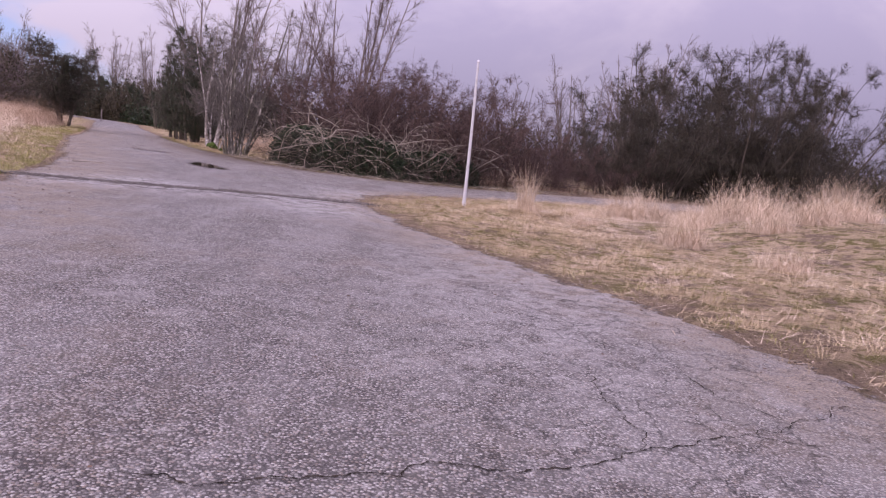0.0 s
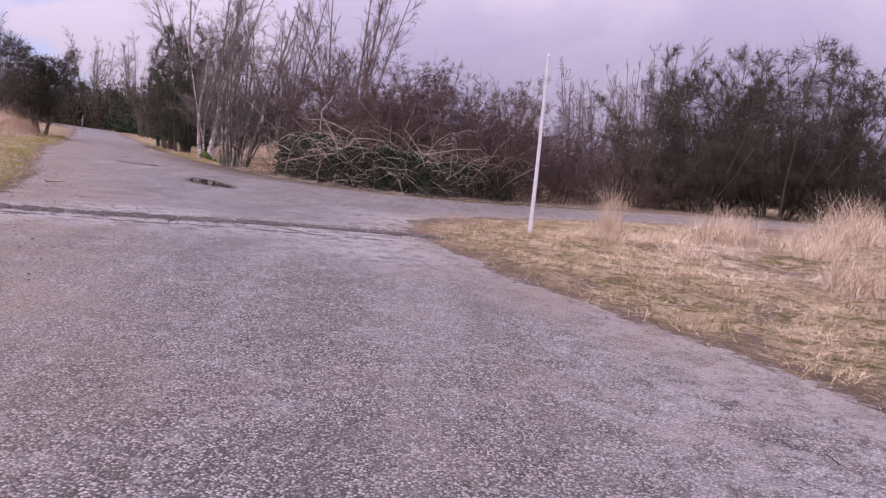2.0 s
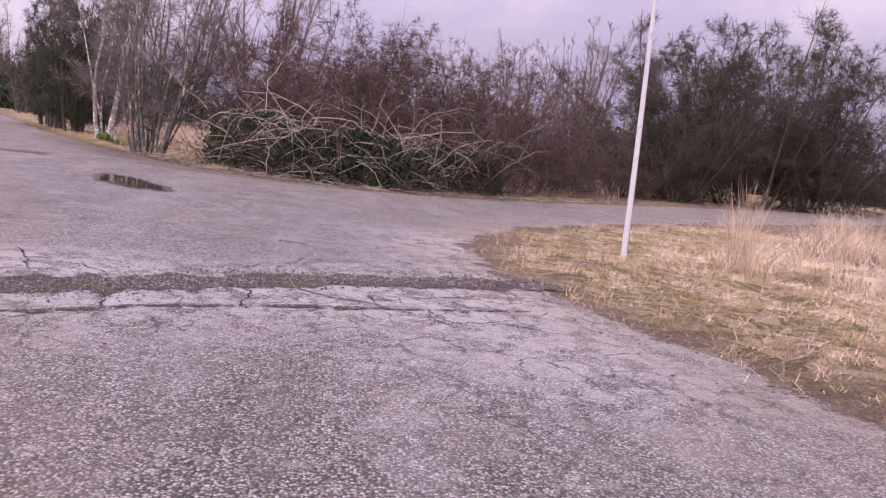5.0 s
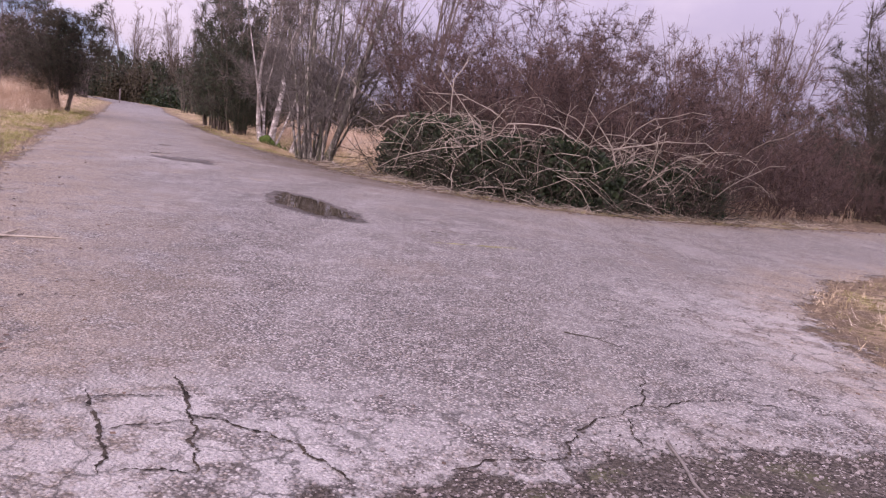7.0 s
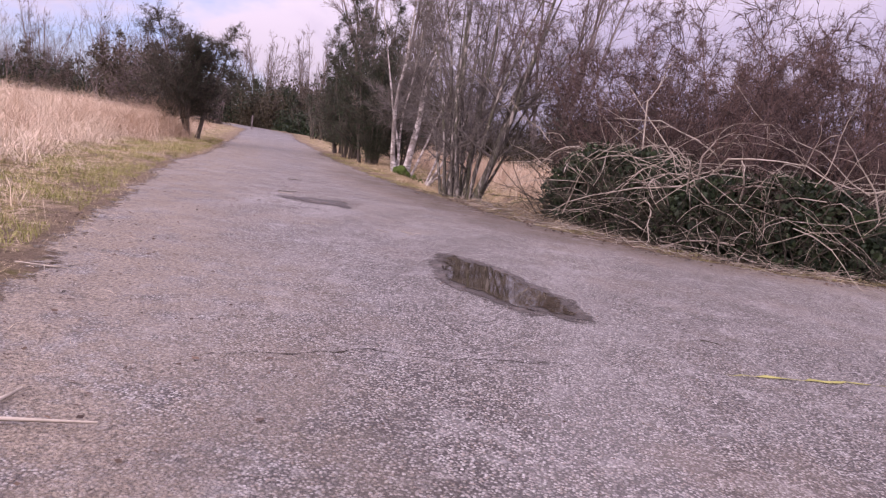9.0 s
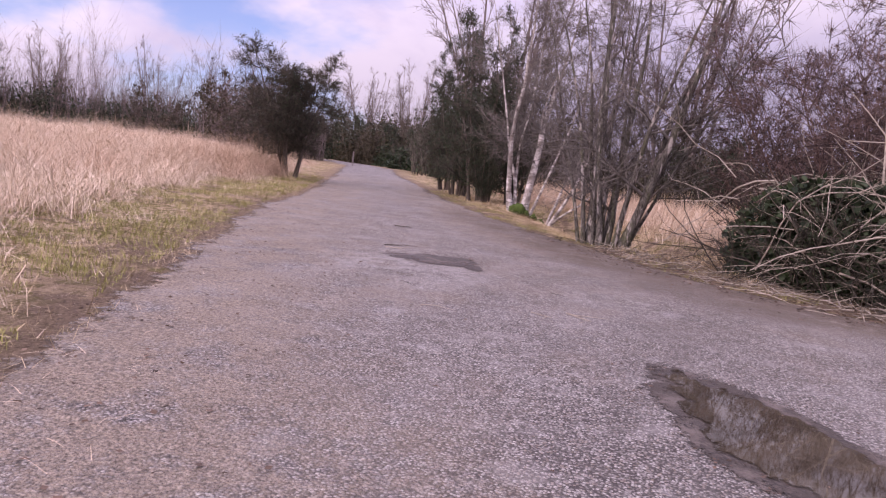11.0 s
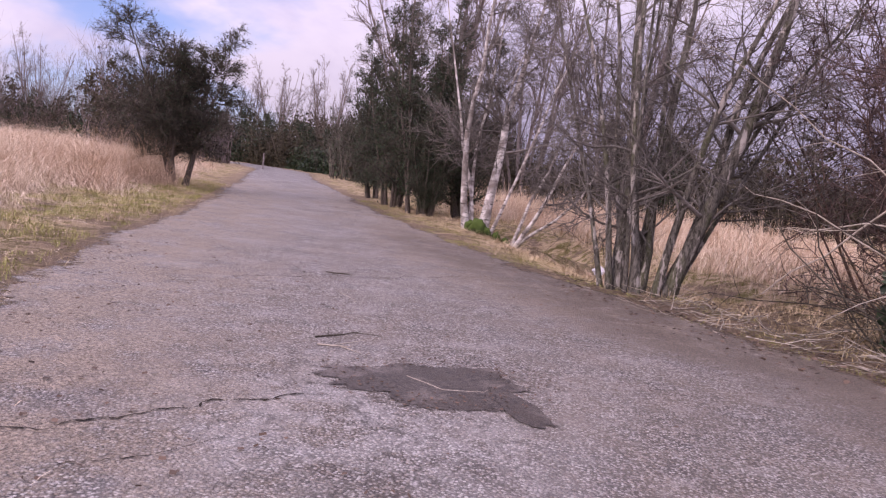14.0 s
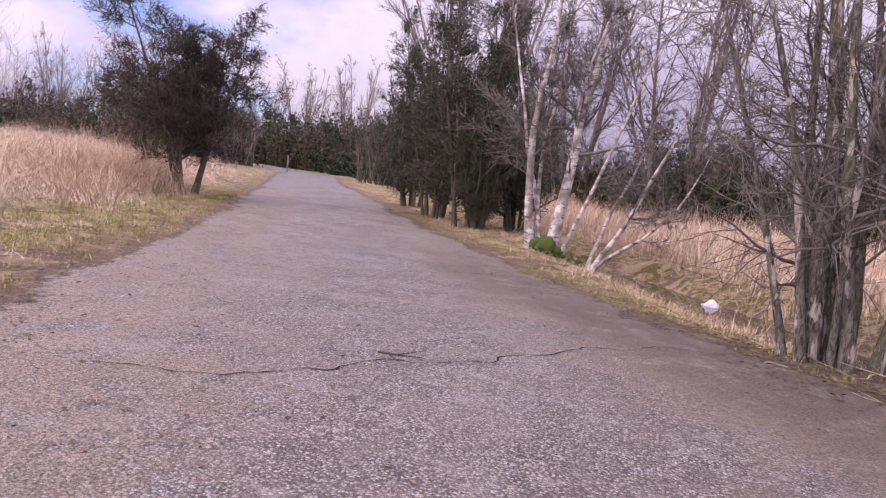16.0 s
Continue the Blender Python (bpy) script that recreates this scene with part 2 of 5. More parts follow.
def birch_material():
    s = Surface("birch_bark", 0.75, specular=0.25)
    bands = s.n.new("ShaderNodeMapping")
    bands.inputs["Scale"].default_value = (1.2, 1.2, 6)
    s.l.new(s.where, bands.inputs["Vector"])
    plain = s.where
    s.where = bands.outputs[0]
    marks = s.noise(3.2, 5, 0.6)
    s.where = plain
    colour = s.mix(s.ramp(s.noise(7, 5), 0.35, 0.65), (0.26, 0.225, 0.20), (0.68, 0.64, 0.59))
    colour = s.mix(s.ramp(marks, 0.56, 0.66), colour, (0.06, 0.05, 0.045))
    colour = s.mix(s.math("MULTIPLY", s.ramp(s.noise(2.4, 5), 0.48, 0.62), 0.65), colour, (0.15, 0.125, 0.105))
    return s.done(colour, marks, 0.6, 0.01)


def twig_material(name, dark, light):
    s = Surface(name, 0.85, specular=0.15)
    colour = s.mix(s.ramp(s.island(), 0.0, 1.0), dark, light)
    colour = s.mix(s.math("MULTIPLY", s.ramp(s.noise(11, 4), 0.45, 0.7), 0.5), colour, tuple(0.5 * c for c in dark))
    return s.done(colour)


def leaf_material(name, dark, light, rough=0.5):
    s = Surface(name, rough, specular=0.3)
    colour = s.mix(s.island(), dark, light)
    colour = s.mix(s.math("MULTIPLY", s.ramp(s.noise(2.1, 4), 0.45, 0.65), 0.4), colour, tuple(0.6 * c for c in dark))
    return s.done(colour)


def straw_material(name, dark, light, tip, patch=0.45):
    s = Surface(name, 0.8, specular=0.15)
    mats = s.ramp(s.noise(patch * 4, 6, 0.65, 0.8), 0.36, 0.62)
    value = s.math("ADD", s.math("MULTIPLY", mats, 0.55), s.math("MULTIPLY", s.island(), 0.45))
    colour = s.mix(value, dark, light)
    colour = s.mix(s.math("MULTIPLY", s.ramp(s.noise(patch, 5, 0.6), 0.45, 0.62), 0.6), colour, tip)
    return s.done(colour)


def paint_material():
    s = Surface("weathered_white_paint", 0.5, specular=0.4)
    wear = s.ramp(s.noise(9, 6, 0.7), 0.5, 0.68)
    colour = s.mix(s.math("MULTIPLY", wear, 0.5), (0.52, 0.52, 0.53), (0.27, 0.26, 0.25))
    return s.done(colour, s.noise(40, 4), 0.2, 0.004)


def water_material(fading=True):
    s = Surface("puddle_water" if fading else "ditch_water", 0.03, specular=0.5)
    colour = s.mix(s.ramp(s.noise(3, 5), 0.35, 0.65), (0.03, 0.024, 0.016), (0.06, 0.049, 0.033))
    made = s.done(colour, s.noise(7, 2), 0.03, 0.004)
    if fading:
        s.ragged(5.0, 0.8, 0.26, 0.42)
    return made


def damp_material():
    s = Surface("damp_asphalt", 0.55, specular=0.35)
    grit = s.add("ShaderNodeTexVoronoi", Scale=80.0)
    chips = s.n.new("ShaderNodeSeparateColor")
    s.l.new(grit.outputs["Color"], chips.inputs[0])
    colour = s.mix(s.ramp(chips.outputs[0], 0.3, 1.0), (0.022, 0.017, 0.013), (0.085, 0.068, 0.054))
    colour = s.mix(s.ramp(s.noise(7, 7, 0.7), 0.42, 0.62), colour, (0.045, 0.034, 0.025))
    colour = s.mix(s.math("MULTIPLY", s.ramp(s.noise(3.4, 8, 0.72), 0.5, 0.62), 0.6), colour, (0.15, 0.125, 0.105))
    made = s.done(colour, s.math("ADD", grit.outputs["Distance"], s.noise(30, 6)), 0.7, 0.008)
    s.ragged(16.0, 0.7, 0.18, 0.34)
    return made


def crack_material():
    s = Surface("crack_dirt", 0.9, specular=0.1)
    made = s.done(s.mix(s.ramp(s.noise(14, 6, 0.65), 0.35, 0.65), (0.010, 0.008, 0.006), (0.05, 0.04, 0.03)), s.noise(60, 4), 0.5, 0.006)
    s.ragged(12.0, 1.3, 0.2, 0.4)
    return made


def plain_material(name, a, b, scale=6.0, rough=0.9):
    s = Surface(name, rough, specular=0.2)
    return s.done(s.mix(s.ramp(s.noise(scale, 6, 0.65), 0.32, 0.68), a, b), s.noise(scale * 5, 5), 0.5, 0.01)


ASPHALT, GRAVEL, TURF = asphalt_material(), gravel_material(), ground_material()
BARK = bark_material("alder_bark", (0.04, 0.036, 0.029), (0.20, 0.183, 0.157), 0.45, lichen=0.8)
DARK_BARK = bark_material("thorn_bark", (0.055, 0.045, 0.038), (0.16, 0.13, 0.11))
PALE_BARK = bark_material("poplar_bark", (0.13, 0.105, 0.098), (0.29, 0.245, 0.23))
RED_BARK = bark_material("bramble_bark", (0.06, 0.036, 0.03), (0.20, 0.125, 0.10), 0.15)
BIRCH = birch_material()
TWIG = twig_material("grey_twigs", (0.078, 0.069, 0.060), (0.225, 0.20, 0.178))
RED_TWIG = twig_material("red_brown_twigs", (0.05, 0.035, 0.031), (0.18, 0.122, 0.108))
DARK_TWIG = twig_material("dark_twigs", (0.03, 0.026, 0.02), (0.105, 0.09, 0.068))
FAR_TWIG = twig_material("far_twigs", (0.085, 0.066, 0.06), (0.19, 0.15, 0.14))
BROWN_TWIG = twig_material("brown_twigs", (0.05, 0.04, 0.03), (0.13, 0.105, 0.08))
CUT = twig_material("cut_branches", (0.12, 0.098, 0.075), (0.55, 0.48, 0.385))
IVY = leaf_material("ivy_leaves", (0.012, 0.024, 0.012), (0.048, 0.072, 0.030), 0.6)
OLIVE = leaf_material("olive_buds", (0.03, 0.027, 0.014), (0.085, 0.07, 0.038), 0.8)
BRAMBLE_LEAF = leaf_material("bramble_leaves", (0.03, 0.018, 0.015), (0.10, 0.055, 0.042), 0.8)
MOSS = leaf_material("moss", (0.025, 0.05, 0.01), (0.075, 0.11, 0.02), 0.95)
STRAW = straw_material("dry_reeds", (0.32, 0.235, 0.15), (0.82, 0.69, 0.525), (0.62, 0.47, 0.335))
RUST = straw_material("rust_reeds", (0.28, 0.19, 0.12), (0.64, 0.48, 0.34), (0.50, 0.33, 0.215))
THATCH = straw_material("flattened_grass", (0.15, 0.10, 0.05), (0.80, 0.635, 0.41), (0.30, 0.235, 0.10), 0.7)
GREEN = straw_material("living_grass", (0.16, 0.155, 0.045), (0.38, 0.36, 0.13), (0.27, 0.25, 0.085))
PAINT, WATER, DITCH, DAMP = paint_material(), water_material(), water_material(False), damp_material()
CRACK = crack_material()
LITTER = leaf_material("dead_leaves", (0.05, 0.036, 0.028), (0.17, 0.11, 0.075), 0.8)
STONE = leaf_material("road_stones", (0.06, 0.052, 0.047), (0.27, 0.24, 0.22), 0.85)
PLASTIC = plain_material("white_plastic", (0.5, 0.5, 0.52), (0.7, 0.7, 0.72), 5, 0.45)


# ---- mesh helpers ----
def mesh_from(name, verts, faces, size, material, smooth=True):
    """A mesh from arrays of places and of faces with the same number of corners."""
    verts, faces = np.asarray(verts, dtype=np.float32).reshape(-1, 3), np.asarray(faces, dtype=np.int32).reshape(-1, size)
    me = bpy.data.meshes.new(name)
    me.vertices.add(len(verts))
    me.vertices.foreach_set("co", verts.ravel())
    me.loops.add(faces.size)
    me.loops.foreach_set("vertex_index", faces.ravel())
    me.polygons.add(len(faces))
    me.polygons.foreach_set("loop_start", np.arange(0, faces.size, size, dtype=np.int32))
    me.polygons.foreach_set("use_smooth", np.full(len(faces), smooth))
    me.update(calc_edges=True)
    me.validate()
    me.materials.append(material)
    return me


def part_of(parent, name, me, label=""):
    ob = new(name, me)
    ob.parent = parent
    if label:
        ob["label"] = label
    return ob


def unit(v):
    return v / np.maximum(np.linalg.norm(v, axis=-1, keepdims=True), 1e-9)


def grow(rng, start, way, length, thick, thin, steps, wobble, rise):
    """Branches as arrays of points and radii."""
    p, d = np.array(start, float), unit(np.array(way, float))
    points = [p.copy()]
    for k in range(steps):
        d = unit(d + wobble * rng.normal(size=d.shape) + np.array((0, 0, rise)))
        p = p + d * (np.asarray(length) / steps)[:, None]
        points.append(p.copy())
    fall = np.linspace(0, 1, steps + 1)[None, :]
    return np.stack(points, 1), np.asarray(thick)[:, None] * (1 - fall) + np.asarray(thin)[:, None] * fall


def sprout(rng, points, radii, each, low, high, spread, ratio=0.6):
    """Starts, ways and radii of side branches, and how far out on its parent each sits."""
    count, steps = points.shape[0], points.shape[1] - 1
    who = np.repeat(np.arange(count), each)
    at = rng.uniform(low, high, len(who)) * steps
    k = np.minimum(at.astype(int), steps - 1)
    f = (at - k)[:, None]
    a, b = points[who, k], points[who, k + 1]
    along = unit(b - a)
    side = unit(np.cross(along, rng.normal(size=along.shape)))
    turn = np.radians(rng.uniform(*spread, len(who)))[:, None]
    r = radii[who, k] * (1 - f[:, 0]) + radii[who, k + 1] * f[:, 0]
    return a + f * (b - a), along * np.cos(turn) + side * np.sin(turn), r * ratio, at / steps, who


def tubes(points, radii, sides):
    """Places and four-cornered faces of tubes round polylines."""
    count, rings = points.shape[:2]
    along = np.empty_like(points)
    along[:, 1:-1] = points[:, 2:] - points[:, :-2]
    along[:, 0], along[:, -1] = points[:, 1] - points[:, 0], points[:, -1] - points[:, -2]
    along = unit(along)
    ref = np.where(np.abs(along[:, :1, 2:3]) > 0.9, np.array((1.0, 0, 0)), np.array((0, 0, 1.0)))
    u = unit(np.cross(along, np.broadcast_to(ref, along.shape)))
    v = np.cross(along, u)
    angle = np.linspace(0, 2 * np.pi, sides, endpoint=False)
    ring = u[:, :, None] * np.cos(angle)[:, None] + v[:, :, None] * np.sin(angle)[:, None]
    verts = points[:, :, None] + ring * radii[:, :, None, None]
    index = np.arange(count * rings * sides).reshape(count, rings, sides)
    nxt = np.roll(index, -1, axis=2)
    faces = np.stack([index[:, :-1], nxt[:, :-1], nxt[:, 1:], index[:, 1:]], -1)
    return verts.reshape(-1, 3), faces.reshape(-1, 4)


def thirds(v, f):
    """The same surface in triangles."""
    return v, np.concatenate([f[:, [0, 1, 2]], f[:, [0, 2, 3]]])


def cones(points, radii):
    """Pointed three-sided twigs from the first to the last point of each polyline."""
    n = len(points)
    along = unit(points[:, -1] - points[:, 0])
    u = unit(np.cross(along, np.where(np.abs(along[:, 2:3]) > 0.9, np.array((1.0, 0, 0)), np.array((0, 0, 1.0)))))
    w = np.cross(along, u)
    ring = [points[:, 0] + radii[:, :1] * (u * math.cos(a) + w * math.sin(a)) for a in (0.0, 2.0944, 4.1888)]
    k = 4 * np.arange(n)[:, None]
    f = np.stack([k + np.array(c) for c in ((0, 1, 3), (1, 2, 3), (2, 0, 3))], 1)
    return np.stack([*ring, points[:, -1]], 1).reshape(-1, 3), f.reshape(-1, 3)


def joined(pieces):
    verts, faces, base = [], [], 0
    for v, f in pieces:
        verts.append(v), faces.append(f + base)
        base += len(v)
    return np.concatenate(verts), np.concatenate(faces)


def leaf_quads(rng, at, size, droop=0.0):
    """A small folded leaf at each place."""
    n = len(at)
    u = unit(rng.normal(size=(n, 3)) + np.array((0, 0, -droop)))
    w = unit(np.cross(u, rng.normal(size=(n, 3))))
    s = (size * rng.uniform(0.6, 1.3, n))[:, None]
    verts = np.stack([at, at + u * s * 0.5 + w * s * 0.36, at + u * s, at + u * s * 0.5 - w * s * 0.36], 1).reshape(-1, 3)
    return verts, np.arange(4 * n).reshape(n, 4)


def blades(rng, at, tall, width, bend, steps=2, yaw=None, flat=False):
    """Grass blades: narrow strips that taper and lean over."""
    n = len(at)
    yaw = rng.uniform(0, 2 * np.pi, n) if yaw is None else yaw
    out = np.stack([np.cos(yaw), np.sin(yaw), np.zeros(n)], 1)
    turn = yaw + rng.uniform(0.5, 2.6, n)
    across = np.stack([np.cos(turn), np.sin(turn), np.zeros(n)], 1)
    lean = np.asarray(bend) * np.ones(n)
    rows = []
    for k in range(steps + 1):
        f = k / steps
        angle = lean * (np.where(lean > 1.15, 0.9 + 0.1 * f, f) if flat else f)
        centre = at + out * (np.sin(angle) * tall * f)[:, None] + np.array((0, 0, 1)) * (np.cos(angle) * tall * f)[:, None]
        half = across * (0.5 * width * (1 - 0.85 * f ** 1.5))[:, None]
        rows += [centre - half, centre + half]
    verts = np.stack(rows, 1)
    index = np.arange(n * 2 * (steps + 1)).reshape(n, 2 * (steps + 1))
    faces = np.stack([index[:, [2 * k, 2 * k + 1, 2 * k + 3, 2 * k + 2]] for k in range(steps)], 1)
    return verts.reshape(-1, 3), faces.reshape(-1, 4)


# ---- the lie of the land ----
def ease(v, low, high):
    f = np.clip((v - low) / (high - low), 0, 1)
    return f * f * (3 - 2 * f)


def level(x, y):
    """The ground's height: it climbs gently ahead and to the side of the open field."""
    x, y = np.asarray(x, float), np.asarray(y, float)
    yy = np.where(y > 75, 75 + 40 * np.tanh((y - 75) / 40), np.where(y < -20, -20 + 20 * np.tanh((y + 20) / 20), y))
    xx = np.where(x < -45, -45 + 25 * np.tanh((x + 45) / 25), np.where(x > -1, -1 + 1.6 * np.tanh((x + 1) / 1.6), x))
    return 0.0202 * yy - 0.0245 * xx


LEFT_EDGE = [(2, -30), (-1.2, -15), (-3.2, -5), (-4.6, 2), (-5.6, 7.5), (-6.7, 10.6), (-8.0, 14.3), (-9.3, 17.4), (-10.8, 20.2), (-12.7, 24.0),
             (-13.7, 26.0), (-15.0, 28.6), (-16.9, 33.4), (-19.4, 38.9), (-21.4, 43.2), (-26.5, 54.0), (-33.5, 69.0), (-39.5, 77.0), (-50.0, 84.0), (-64.0, 89.0)]
RIGHT_EDGE = [(-64.0, 93.5), (-48.5, 88.5), (-37.5, 82.0), (-31.0, 73.0), (-24.5, 58.4), (-17.3, 44.2), (-15.4, 40.2), (-13.7, 37.0), (-11.6, 33.2), (-10.4, 31.5),
              (-9.2, 30.0), (-8.2, 28.4), (-7.2, 27.3), (-5.8, 26.2), (-4.6, 25.6), (-3.0, 25.4), (-0.8, 26.4), (1.3, 27.7), (4.0, 29.5), (12.0, 34.5), (40.0, 52.0),
              (43.0, 47.5), (12.0, 29.0), (5.9, 25.0), (2.2, 22.5), (0.9, 21.4), (-0.7, 19.6), (-1.6, 17.7), (-1.8, 15.7), (-1.25, 13.7), (-0.5, 11.8),
              (0.3, 10.2), (1.15, 8.5), (2.1, 6.8), (2.75, 5.2), (3.3, 3.0), (4.2, -1.0), (6.5, -10.0), (11.0, -28.0)]


def ragged(path, rng, step=0.14, jitter=0.12):
    out = []
    for (x0, y0), (x1, y1) in zip(path, path[1:] + path[:1]):
        far = math.hypot(x1 - x0, y1 - y0)
        n = max(1, int(far / (step if min(y0, y1) < 50 and far < 9 else 2.0)))
        for k in range(n):
            x, y = x0 + (x1 - x0) * k / n, y0 + (y1 - y0) * k / n
            w = noise.noise((x * 0.9, y * 0.9, 3.0)) * 0.3 + noise.noise((x * 3.3, y * 3.3, 8.0)) * jitter + rng.uniform(-0.03, 0.03)
            out.append((x + w, y + w * 0.4))
    return out


ROAD_LINE = LEFT_EDGE + RIGHT_EDGE
ROAD_RAGGED = ragged(ROAD_LINE, random.Random(4))
ROAD = np.array(ROAD_LINE, float)


def inside(x, y, poly):
    x, y = np.asarray(x, float), np.asarray(y, float)
    hit = np.zeros(x.shape, bool)
    for (x0, y0), (x1, y1) in zip(poly, np.roll(poly, -1, axis=0)):
        if y0 != y1:
            hit ^= ((y0 > y) != (y1 > y)) & (x < (x1 - x0) * (y - y0) / (y1 - y0) + x0)
    return hit


def road_gap(x, y):
    """Metres from the road's edge, negative on the road."""
    x, y = np.asarray(x, float), np.asarray(y, float)
    best = np.full(x.shape, 1e9)
    for (x0, y0), (x1, y1) in zip(ROAD, np.roll(ROAD, -1, axis=0)):
        dx, dy = x1 - x0, y1 - y0
        f = np.clip(((x - x0) * dx + (y - y0) * dy) / (dx * dx + dy * dy), 0, 1)
        best = np.minimum(best, np.hypot(x - x0 - f * dx, y - y0 - f * dy))
    return np.where(inside(x, y, ROAD), -best, best)


def frayed(x, y):
    """How far the asphalt's edge wanders in and out."""
    return (0.15 * waves(x, y, 1.8, 301) + 0.13 * waves(x, y, 0.6, 302)) * np.where(x < -0.42 * y, 0.45, 1.0)


def waves(x, y, size, seed):
    """Smooth uneven waves between about -1 and 1."""
    r = np.random.RandomState(seed)
    out = np.zeros(np.shape(x))
    for k in range(7):
        a, f, p = r.uniform(0, 2 * np.pi), r.uniform(0.6, 1.8) / size, r.uniform(0, 6.3)
        out += np.sin((x * np.cos(a) + y * np.sin(a)) * f * 2 * np.pi + p)
    return out / 3.5


def ditch(x, y):
    """A shallow wet ditch along the verge beside the alder and the birch."""
    along = (x + 8.6) * -0.47 + (y - 31.6) * 0.88
    away = (x + 8.6) * 0.88 + (y - 31.6) * 0.47
    return 0.5 * np.exp(-((away - 1.1) / np.where(away < 1.1, 1.5, 0.6)) ** 2) * ease(along, -1.0, 0.6) * (1 - ease(along, 6.0, 9.0))


def past_ditch(x, y):
    return (x + 8.6) * 0.88 + (y - 31.6) * 0.47 > 1.8


def ground_at(x, y):
    x, y = np.asarray(x, float), np.asarray(y, float)
    gap = road_gap(x, y)
    out = ease(gap, -0.1, 0.9)
    bumps = out * (0.03 * waves(x, y, 1.7, 1) + 0.05 * waves(x, y, 6.0, 2) + 0.02)
    hump = 0.55 * ease(gap, 2.5, 12) * ease(-x - 9, 0, 8) * (1 - ease(y, 50, 80))
    hump = hump + 0.55 * ease(gap, 2.5, 9) * ease(x, 3.5, 9) * (1 - ease(y, 22, 30)) * ease(y, 2, 9)
    return level(x, y) + bumps + hump - 0.06 * (1 - ease(gap, -1.5, -1.0)) - 0.004 - ditch(x, y) * ease(gap, 0.1, 0.8)


def span(low, high, step, far, factor=1.32):
    mid = list(np.arange(low, high + step / 2, step))
    d, a, b = step, [], []
    while mid[0] - sum(a) > -far and sum(a) < far:
        d *= factor
        a.append(d)
    left, p = [], low
    for w in a:
        p -= w
        left.append(p)
    right, p = [], high
    for w in a:
        p += w
        right.append(p)
    return np.array(left[::-1] + mid + right)


def build_ground():
    xs, ys = span(-34, 22, 0.4, 1500), span(-4, 62, 0.4, 1500)
    x, y = np.meshgrid(xs, ys)
    z = ground_at(x, y)
    w, h = len(xs), len(ys)
    k = np.arange(w * h).reshape(h, w)
    faces = np.stack([k[:-1, :-1], k[:-1, 1:], k[1:, 1:], k[1:, :-1]], -1)
    me = mesh_from("ground", np.stack([x, y, z], -1), faces, 4, TURF)
    gap = road_gap(x, y).ravel()
    soil = 1 - ease(gap - frayed(x, y).ravel(), 0.0, 0.7)
    soil = np.maximum(soil, (x.ravel() > -9) * (y.ravel() > 24) * (1 - ease(gap, 0.6, 4.0)))
    me.attributes.new("soil", "FLOAT", "POINT").data.foreach_set("value", soil.astype(np.float32))
    return tagged(new("ground", me), "rough winter turf with straw, moss and bare soil", "ground", kind="structure")


